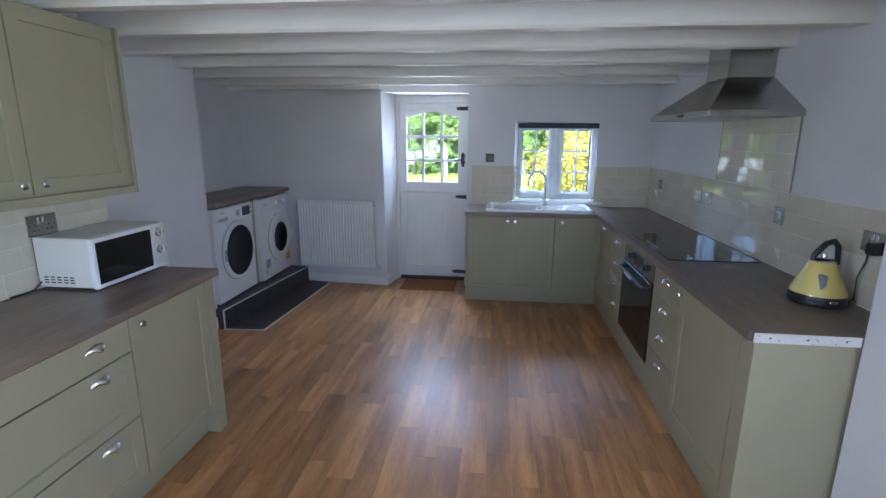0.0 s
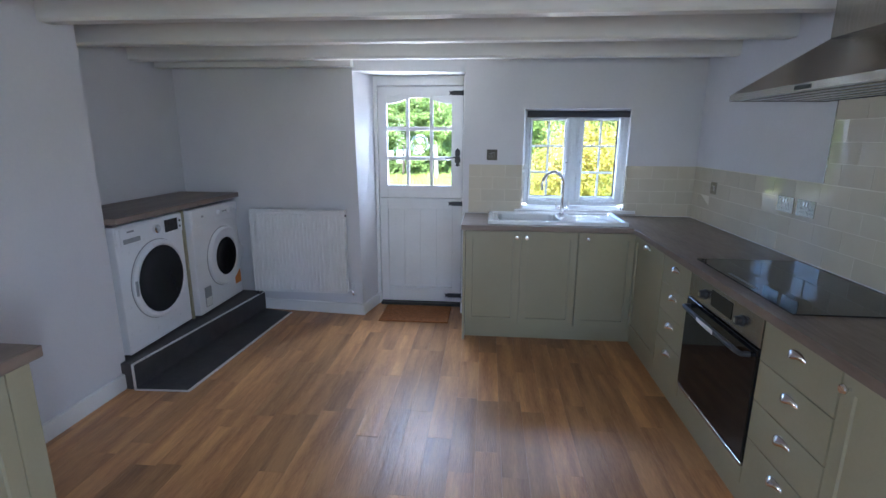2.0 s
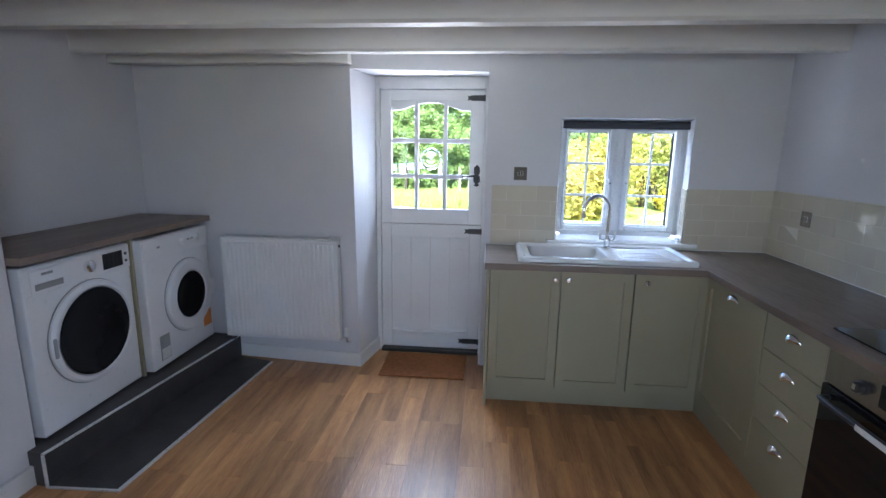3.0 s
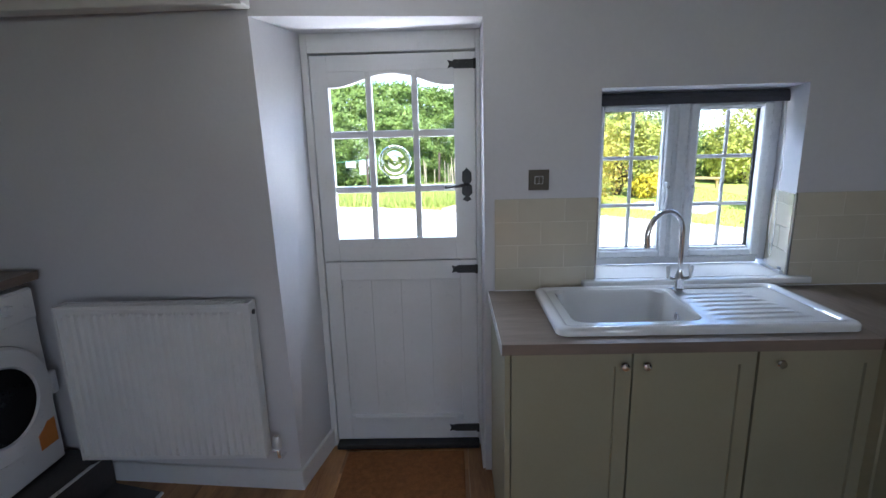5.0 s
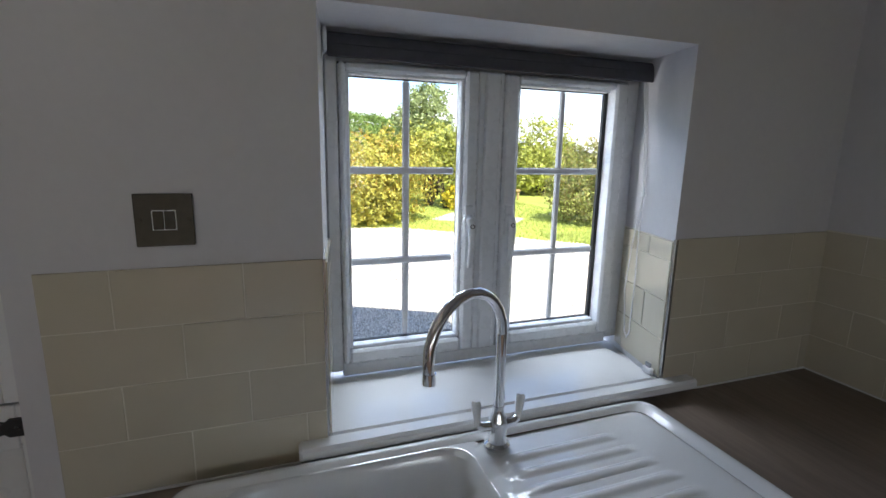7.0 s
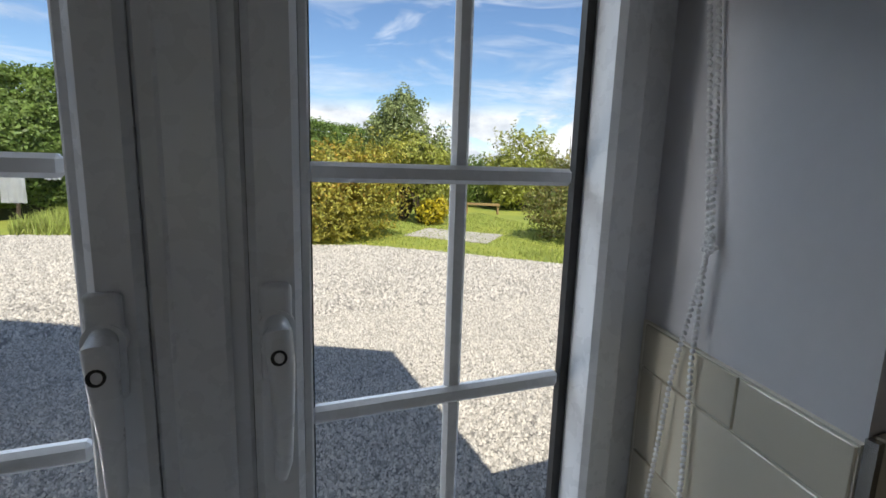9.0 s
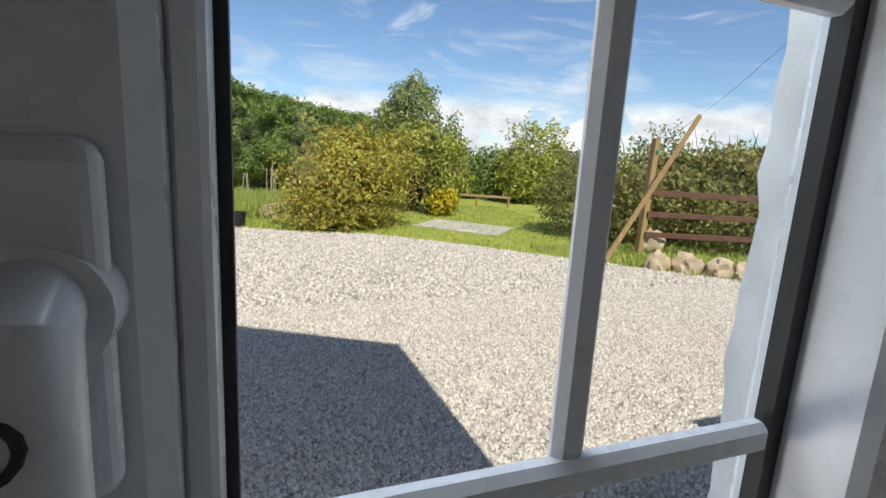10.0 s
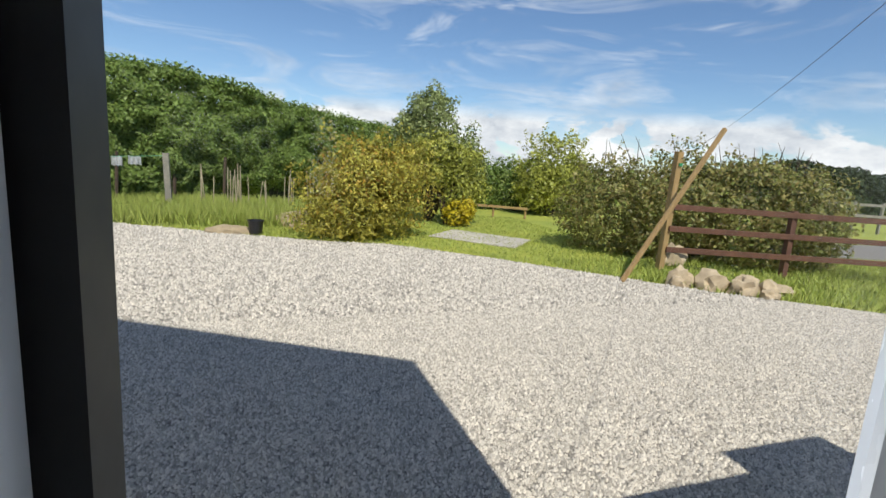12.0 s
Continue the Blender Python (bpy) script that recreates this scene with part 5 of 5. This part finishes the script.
crown([((3.2, 17.75, 1.15), (0.85, 0.8, 0.8)), ((2.5, 17.6, 0.65), (0.7, 0.8, 0.7)), ((3.9, 17.8, 0.75), (0.6, 0.7, 0.7))], 130, 0.045, L_RUST, bpy.data.objects["golden_bush"], 0.75, "russet_tips")
plant("garden_tree", "dense round tree with grey-green and yellow-green foliage", "tree", (5.7, 21.3, G),
      [((5.6, 21.3, 2.75), (0.8, 0.8, 0.95)), ((5.95, 21.0, 1.9), (0.85, 0.8, 0.65)), ((5.2, 21.4, 2.2), (0.7, 0.7, 0.7)), ((5.6, 21.4, 3.1), (0.55, 0.5, 0.6)), ((6.3, 21.1, 1.3), (0.6, 0.6, 0.6)), ((7.0, 21.3, 2.0), (0.3, 0.25, 0.75)), ((7.3, 21.3, 1.2), (0.3, 0.3, 0.8)), ((4.95, 21.4, 2.5), (0.45, 0.5, 0.55))], 460, 0.055, L_TREE, 0.13, 0.5)
LIMEB = [((5.6, 20.45, 1.85), (0.85, 0.6, 0.55)), ((6.4, 20.5, 1.6), (0.7, 0.55, 0.5)), ((5.4, 20.4, 1.25), (0.65, 0.5, 0.4)), ((6.9, 20.6, 0.75), (0.5, 0.4, 0.45)), ((6.3, 20.3, 0.75), (0.5, 0.4, 1.1))]
plant("lime_shrub", "yellow-green shrub under the tree", "bush", (6.0, 20.4, G), LIMEB, 520, 0.055, L_LIME, 0.06, 0.7)
plant("yellow_shrub", "small bright yellow-leaved shrub", "bush", (6.25, 20.0, G), [((6.25, 20.0, 0.05), (0.45, 0.35, 0.4)), ((6.5, 19.9, 0.2), (0.25, 0.25, 0.3))], 420, 0.055, L_YEL, 0.03, 0.4)
plant("back_hedge", "dark green hedge closing the lawn", "hedge", (9.5, 27.0, G), [((x, 26.5 - (x - 9) * 0.1, 0.55), (1.1, 0.8, 1.35)) for x in (7.2, 8.4, 9.6, 10.8, 12.0, 13.2, 14.4)], 260, 0.075, L_HEDGE, 0.06)
plant("round_tree", "rounded yellow-green tree beyond the lawn", "tree", (12.2, 24.6, G), [((12.2, 24.6, 1.35), (1.5, 1.2, 1.45)), ((11.4, 24.4, 0.7), (0.9, 0.8, 0.9)), ((12.9, 24.4, 0.9), (0.9, 0.8, 1.0))], 330, 0.07, L_LIME, 0.12, 0.6)
plant("bramble_thicket", "tangled green and russet bramble thicket behind the fence", "bush", (10.6, 15.6, G),
      [((9.0, 16.4, 0.6), (1.2, 1.2, 1.2)), ((10.0, 15.4, 0.8), (1.3, 1.0, 1.3)), ((11.3, 14.8, 0.75), (1.3, 0.9, 1.3)), ((12.5, 14.2, 0.65), (1.0, 0.8, 1.15)), ((9.6, 15.4, 0.1), (1.0, 0.6, 0.6)), ((11.8, 14.0, 0.1), (1.6, 0.45, 0.6))], 620, 0.05, L_BRAM, 0.04, 0.5)
# arching bramble shoots
for k in range(26):
    x = rng.uniform(8.6, 12.8)
    y = 16.6 - (x - 8.6) * 0.55
    a = rng.uniform(0, 6.28)
    tube("shoot", [(x, y, 1.3), (x + 0.12 * math.cos(a), y, 1.9), (x + 0.4 * math.cos(a), y + 0.1, 2.2 + rng.uniform(-0.1, 0.25))], [0.012, 0.01, 0.004], BARK, bpy.data.objects["bramble_thicket"], 5)
for k, (x, y, h) in enumerate(((60, 62, 3.2), (66, 60, 4.0), (72, 57, 5.0), (80, 56, 4.6), (90, 55, 4.2))):
    plant("distant_tree", "dark distant tree beyond the field", "tree", (x, y, G), [((x, y, h * 0.5), (5.5, 3, h * 0.6)), ((x + 2.5, y, h * 0.75), (2.6, 2, h * 0.35))], 22, 0.32, L_FAR, 0.25)
plant("meadow_hedge", "low dark hedge beyond the drive", "hedge", (32, 26, G), [((x, 40 - 0.45 * (x - 20), 0.2), (2.2, 1.4, 1.0)) for x in range(20, 52, 3)], 40, 0.16, L_FAR, 0.05)


# grass tufts along the gravel edge and rough growth
def tufts(n, box, h, name, label, material):
    c = np.column_stack([rng.uniform(box[0], box[1], n), rng.uniform(box[2], box[3], n)])
    ok = np.array([y > edge_y(x) - 0.12 * rng.random() for x, y in c])
    c = c[ok]
    n = len(c)
    a = rng.uniform(0, 6.28, n)
    hh = h * rng.uniform(0.4, 1.3, n)
    w = 0.012 + 0.1 * hh * 0.12
    p = np.column_stack([c, np.full(n, G - 0.02)])
    s = np.column_stack([np.cos(a), np.sin(a), np.zeros(n)])
    lean = np.column_stack([rng.normal(0, 0.35, n), rng.normal(0, 0.35, n), np.ones(n)]) * hh[:, None]
    v = np.stack([p - s * w[:, None], p + s * w[:, None], p + lean], 1).reshape(-1, 3)
    return tagged(raw(name, v, np.arange(3 * n).reshape(-1, 3), material), label, "grass", "", "stuff")


tufts(9000, (-4.0, 3.0, 17.3, 19.0), 0.07, "edge_grass", "short thin grass at the gravel edge", BLADE)
tufts(30000, (-4.0, 3.0, 18.9, 24.0), 0.38, "rough_growth", "rough green weeds and tall grass in the patch", BLADE)
tufts(26000, (3.0, 9.5, 12.5, 23.0), 0.06, "lawn_grass", "short mown lawn grass", BLADE)
tufts(24000, (6.3, 16.0, 8.8, 15.0), 0.12, "verge_grass", "longer grass along the fence", BLADE)


# fence of three rails, with the tall new post and leaning prop
def rail(a, b, h, th, material, parent, name="rail"):
    a, b = Vector(a), Vector(b)
    d = (b - a)
    ln = d.length
    bm = bmesh.new()
    addbox(bm, 0, ln, -th / 2, th / 2, -h / 2, h / 2, 0.004)
    bmesh.ops.transform(bm, matrix=Matrix.Translation(a) @ d.to_track_quat("X", "Z").to_matrix().to_4x4(), verts=bm.verts)
    return part(name, bm, material, parent)


FA, FB = Vector((8.55, 13.95, 0)), Vector((16.6, 11.6, 0))
fence = thing("paddock_fence", (10.8, 13.1, G), "red-brown stained three-rail timber fence", "fence")
for z in (0.93, 0.50, 0.08):
    rail(FA + Vector((-0.1, 0.02, z)), FB + Vector((0, 0, z - 0.05)), 0.11, 0.04, STAINED, fence)
for u in (0.29, 0.58, 0.87):
    p = FA.lerp(FB, u) + Vector((0.02, 0.06, 0))
    rail(p + Vector((0, 0, G)), p + Vector((0, 0, 1.0)), 0.14, 0.1, STAINED, fence, "post")
tpost = thing("gate_post", (8.46, 14.05, G), "tall new timber post beside the fence", "post")
rail((8.42, 14.05, G), (8.5, 14.05, 2.0), 0.13, 0.12, WOOD, tpost, "post")
B("insulator", (8.46, 8.54, 13.96, 13.985, 1.72, 1.78), pm("green_plastic", (0.05, 0.3, 0.12), None, 9, 0.5), tpost, 0.004, "green plastic fitting")
prop = thing("leaning_prop", (6.75, 13.1, G), "long timber prop leaning against the post, foot in the gravel", "prop")
rail((6.75, 13.1, G + 0.02), (8.75, 13.32, 2.42), 0.075, 0.06, WOOD, prop, "pole")
wire = thing("overhead_wire", (2.43, 5.8, 3.05), "thin black wire from the house to the prop", "wire")
tube("wire", [Vector((8.75, 13.32, 2.42)).lerp(Vector((2.43, 5.8, 3.05)), k / 10) - Vector((0, 0, 0.12 * math.sin(math.pi * k / 10))) for k in range(11)], 0.0025, BLKPL, wire, 6)
tube("wire", [Vector((8.75, 13.32, 2.42)).lerp(Vector((8.48, 14.05, 1.8)), k / 4) for k in range(5)], 0.004, BLKPL, wire, 6)
far_fence = thing("far_fence", (28, 22, G), "weathered post and rail fence across the drive", "fence")
for z in (0.95, 0.45):
    rail((20, 23.4, z), (38, 17.0, z), 0.12, 0.05, GREYWOOD, far_fence)
for k in range(16):
    p = Vector((20, 23.4, 0)).lerp(Vector((38, 17, 0)), k / 15)
    rail(p + Vector((0, 0.06, G)), p + Vector((0, 0.06, 1.1)), 0.12, 0.1, GREYWOOD, far_fence, "post")
low_rail = thing("low_rail", (8.8, 22.8, G), "low pale timber rail across the lawn", "rail")
rail((7.25, 23.17, 0.09), (10.0, 22.6, 0.02), 0.09, 0.05, WOOD, low_rail)
for x, y in ((7.35, 23.2), (8.75, 22.92), (9.95, 22.66)):
    rail((x, y, G), (x, y, 0.03), 0.07, 0.07, WOOD, low_rail, "post")

# clothes line
lp = thing("clothes_line", (-1.72, 21.5, G), "weathered clothes-line post with a stretched line", "clothes line")
rail((-1.72, 21.5, G), (-1.78, 21.5, 1.25), 0.15, 0.13, GREYWOOD, lp, "post")
rail((-9.6, 20.0, G), (-9.6, 20.0, 1.25), 0.15, 0.13, GREYWOOD, lp, "post")
tube("line", [Vector((-1.78, 21.5, 1.18)).lerp(Vector((-9.6, 20.0, 1.18)), k / 12) - Vector((0, 0, 0.22 * math.sin(math.pi * k / 12))) for k in range(13)], 0.006, pm("green_cord", (0.1, 0.4, 0.25), None, 9, 0.6), lp, 6)
for k, (u, w, h) in enumerate(((0.09, 0.3, 0.22), (0.14, 0.26, 0.24), (0.18, 0.24, 0.5), (0.23, 0.36, 0.22), (0.33, 0.5, 0.75), (0.43, 0.5, 0.55), (0.55, 0.55, 0.8), (0.66, 0.5, 0.6))):
    c = Vector((-1.78, 21.5, 1.18)).lerp(Vector((-9.6, 20.0, 1.18)), u) - Vector((0, 0, 0.22 * math.sin(math.pi * u)))
    n = 8
    bm = bmesh.new()
    rows = []
    for j in range(5):
        rows.append([bm.verts.new(c + Vector(((i / n - 0.5) * w, 0.02 * math.sin(i * 1.9 + k) * j * 0.6, -h * j / 4 + 0.015 * math.sin(i * 2.3)))) for i in range(n + 1)])
    for a, b in zip(rows, rows[1:]):
        for i in range(n):
            bm.faces.new((a[i], a[i + 1], b[i + 1], b[i]))
    bmesh.ops.solidify(bm, geom=bm.faces[:], thickness=0.008)
    tagged(part("hanging_cloth", bm, CLOTH, None, "", True), "white cotton cloth hanging from the clothes line", "laundry", "laundry on the line")

# canes in the vegetable patch
CANE = pm("pale_cane", (0.5, 0.42, 0.27), (0.36, 0.3, 0.2), 6, 0.8, bump=0.4)
for k in range(26):
    x, y = (rng.uniform(-1.2, 0.9) if k < 16 else rng.uniform(1.3, 2.6)), rng.uniform(21.5, 23.2)
    c = tube("garden_cane", [(x, y, G), (x + rng.normal(0, 0.06), y, G + rng.uniform(0.9, 1.4))], 0.014, CANE, None, 6)
    tagged(c, "thin upright wooden cane in the patch", "cane", "garden canes")

pot = thing("bucket", (0.66, 17.75, G), "black plastic bucket on the gravel edge", "bucket")
lathe("bucket_body", [(0, 0), (0.125, 0), (0.165, 0.29), (0.18, 0.295), (0.18, 0.315), (0.16, 0.315), (0.12, 0.03), (0, 0.03)], (0.66, 17.75, G), (0, 0, 1), BLKPL, pot, 24)


def heap(name, at, r, h, material, label, category, seed, rough=0.25):
    bm = bmesh.new()
    bmesh.ops.create_icosphere(bm, subdivisions=3, radius=1)
    for v in bm.verts:
        k = 1 + rough * noise.noise(v.co * 1.8 + Vector((seed, seed * 2, 0))) + rough * 0.4 * noise.noise(v.co * 5 + Vector((seed, 0, 3)))
        v.co = Vector((v.co.x * r[0] * k, v.co.y * r[1] * k, max(v.co.z, -0.3) * h * k)) + Vector(at)
    return tagged(part(name, bm, material, None, "", True), label, category)


heap("earth_heap", (0.1, 17.95, G), (0.5, 0.3, 0.22), 0.16, EARTH, "low heap of pale dry earth", "earth", 3)
heap("earth_heap", (1.75, 19.3, G), (0.75, 0.4, 0.3), 0.4, EARTH, "heap of pale dry earth behind the bush", "earth", 7)
for k, (x, y, r, h) in enumerate(((7.75, 12.85, 0.24, 0.3), (8.2, 12.6, 0.3, 0.3), (8.55, 12.25, 0.27, 0.26), (8.95, 12.15, 0.2, 0.2), (9.3, 12.3, 0.34, 0.1), (8.75, 11.95, 0.16, 0.13), (9.2, 14.6, 0.3, 0.4))):
    heap("boulder", (x, y, G + 0.02), (r, r * 0.75), h, ROCK, "pale weathered limestone boulder by the fence", "rock", k * 5 + 1, 0.5)

# garden paving
slab_o = Vector((4.72, 17.95, G - 0.004))
su, sv = Vector((0.96, -0.98, 0)) * 0.42, Vector((0.55, 0.62, 0)) * 0.5
paving = structure(thing("paving", (5.8, 17.7, G), "small square of worn paving slabs in the lawn", "paving"))
for i in range(4):
    for k in range(4):
        o = slab_o + su * i + sv * k
        q = [o + su * 0.02, o + su * 0.97 + sv * 0.02, o + su * 0.97 + sv * 0.96, o + sv * 0.96]
        prism("slab", [(p.x, p.y) for p in q], "z", G - 0.02, G + 0.014, SLAB, paving, 0.004)

# ---- pieces of the floor and the tiled walls ----
PW, PL = 0.128, 0.68
cache = {}


def piece(name, w, d, h, material, at, parent, bevel=0.0012):
    """A bevelled board or tile of size w, d, h with its lower corner at at; alike sizes share one mesh."""
    key = (name, round(w, 3), round(d, 3), round(h, 3))
    if key not in cache:
        bm = bmesh.new()
        b = bevel
        lo = [bm.verts.new(p) for p in ((0, 0, 0), (w, 0, 0), (w, d, 0), (0, d, 0))]
        md = [bm.verts.new((v.co.x, v.co.y, h - b)) for v in lo]
        hi = [bm.verts.new(p) for p in ((b, b, h), (w - b, b, h), (w - b, d - b, h), (b, d - b, h))]
        for a, c in ((lo, md), (md, hi)):
            for k in range(4):
                bm.faces.new((a[k], a[(k + 1) % 4], c[(k + 1) % 4], c[k]))
        bm.faces.new(hi)
        me = bpy.data.meshes.new(name)
        bm.to_mesh(me)
        bm.free()
        me.materials.append(material)
        cache[key] = me
    ob = new(name, cache[key])
    ob.parent = parent
    ob.matrix_basis = at
    return ob


x = -2.44
prnd = random.Random(11)
rear_v, rear_f = [], []
while x < 1.95:
    w = min(PW, 1.955 - x)
    y = -1.79 - prnd.uniform(0.05, PL)
    ymax = 6.40 if -0.8 < x < 0.06 else (6.18 if x > 0 else 6.2)
    while y < ymax:
        ln = PL * prnd.choice((0.72, 1.0, 1.0, 1.2))
        a, b = max(y, -1.79), min(y + ln, ymax)
        hidden = (b < 4.6 and x + w < -2.0) or (b < 3.2 and x + w < -1.72)
        if b - a > 0.02 and not hidden:
            if b < 1.5:
                k = len(rear_v)
                rear_v += [(x, a, 0), (x + w - 0.0005, a, 0), (x + w - 0.0005, b - 0.0005, 0), (x, b - 0.0005, 0)]
                rear_f.append((k, k + 1, k + 2, k + 3))
            else:
                piece("plank", w - 0.0005, round(b - a, 2) - 0.0005 if b < ymax else b - a, 0.006, PLANK, Matrix.Translation((x, a, -0.006)), floor, 0.0004)
        y += ln
    x += PW
raw("rear_planks", rear_v, rear_f, pm("oak_vinyl_plank_rear", (0.56, 0.295, 0.115), (0.27, 0.122, 0.046), 2.6, 0.33, bump=1.0, bscale=30, stretch=(5.5, 0.6, 1), vary=0.27, island=True), floor)
tagged(bpy.data.objects["rear_planks"], "", "", "", "stuff")


trnd = random.Random(21)


def tiling(parent, origin, u, n, length, z0, rows, shift=0, tw=0.2, th=0.1, top=None):
    """Brick-bond tiles along u from origin, facing n."""
    u, n = Vector(u), Vector(n)
    for r in range(rows):
        z = z0 + r * (th + 0.0025)
        h = th if top is None else min(th, top - z)
        if h < 0.012:
            continue
        s = -tw / 2 if (r + shift) % 2 else 0.0
        while s < length - 0.004:
            a, b = max(s, 0), min(s + tw, length)
            if b - a > 0.008:
                m = Matrix.Identity(4)
                o = Vector(origin) + u * a
                for i in range(3):
                    m[i][0], m[i][1], m[i][2], m[i][3] = u[i], (0, 0, 1)[i], n[i], (o.x, o.y, z)[i]
                tilt = Matrix.Rotation(trnd.gauss(0, 0.0035), 4, "X") @ Matrix.Rotation(trnd.gauss(0, 0.0025), 4, "Y")
                piece("tile", b - a, h, 0.0055, TILE, m @ tilt, parent, 0.0008)
            s += tw + 0.0025


tiles_b = structure(boxes("tiling_back", [(0.121, 0.562, 6.1826, 6.1895, 0.921, 1.33), (1.414, 1.958, 6.1826, 6.1895, 0.921, 1.33)], GROUT, None, 0), "cream glazed brick-bond wall tiles beside the window", "tiles")
tiling(tiles_b, (0.121, 6.187, 0), (1, 0, 0), (0, -1, 0), 0.441, 0.924, 4)
tiling(tiles_b, (1.414, 6.187, 0), (1, 0, 0), (0, -1, 0), 0.538, 0.924, 4, 1)
tiles_r = structure(boxes("tiling_right", [(1.9526, 1.9595, 2.745, 6.186, 0.921, 1.335), (1.9526, 1.9595, 3.755, 4.65, 1.335, 1.735)], GROUT, None, 0), "cream glazed brick-bond wall tiles above the worktop", "tiles")
tiling(tiles_r, (1.957, 6.184, 0), (0, -1, 0), (-1, 0, 0), 3.43, 0.924, 4)
tiling(tiles_r, (1.957, 4.648, 0), (0, -1, 0), (-1, 0, 0), 0.89, 1.337, 4, 1, top=1.733)
boxes("tile_trim", [(1.949, 1.958, 4.649, 4.654, 1.336, 1.735), (1.949, 1.958, 3.750, 3.755, 1.336, 1.735)], STEEL, tiles_r, 0, "metal edge trim")
tiles_l = structure(B("tiling_left", (-1.6995, -1.6926, 1.07, 3.34, 0.921, 1.335), GROUT, None, 0), "cream glazed brick-bond wall tiles behind the worktop", "tiles")
tiling(tiles_l, (-1.697, 3.338, 0), (0, -1, 0), (1, 0, 0), 1.8, 0.924, 4)
# tiled window reveals
rv = (Vector((1.468, 6.43, 0)) - Vector((1.413, 6.192, 0)))
rlen = rv.length
rv.normalize()
tiles_w = structure(prism("tiling_reveal", [(1.411, 6.190), (1.4695, 6.435), (1.4645, 6.4355), (1.406, 6.1905)], "z", 0.967, 1.325, GROUT, None, 0), "cream glazed tiles lining the window reveal", "tiles")
tiling(tiles_w, (1.410, 6.191, 0), tuple(rv), (-rv.y, rv.x, 0), rlen - 0.004, 0.968, 4, 0, top=1.323)
rv2 = (Vector((0.6, 6.43, 0)) - Vector((0.566, 6.192, 0)))
r2 = rv2.length
rv2.normalize()
tiling(tiles_w, (0.5665, 6.191, 0), tuple(rv2), (rv2.y, -rv2.x, 0), r2 - 0.004, 0.968, 4, 0, top=1.323)
prism("grout", [(0.5655, 6.1905), (0.6015, 6.4355), (0.6055, 6.4355), (0.5705, 6.1905)], "z", 0.967, 1.325, GROUT, tiles_w, 0)
boxes("reveal_trim", [(1.407, 1.4135, 6.182, 6.1895, 0.967, 1.33), (0.5625, 0.5675, 6.182, 6.1895, 0.967, 1.33)], STEEL, tiles_w, 0, "metal corner trim")

# bead of sealant along the worktop
for dims in ((0.121, 1.955, 6.1775, 6.1815, 0.9205, 0.9245), (1.9465, 1.9505, 2.75, 6.18, 0.9205, 0.9245)):
    structure(B("sealant", dims, TRIM, None, 0), "thin white sealant line along the worktop", "trim")
structure(B("baseboard", (0.062, 0.0755, 6.20, 6.39, 0.0, 0.1), TRIM, None, 0.002), "short white baseboard beside the door", "baseboard")
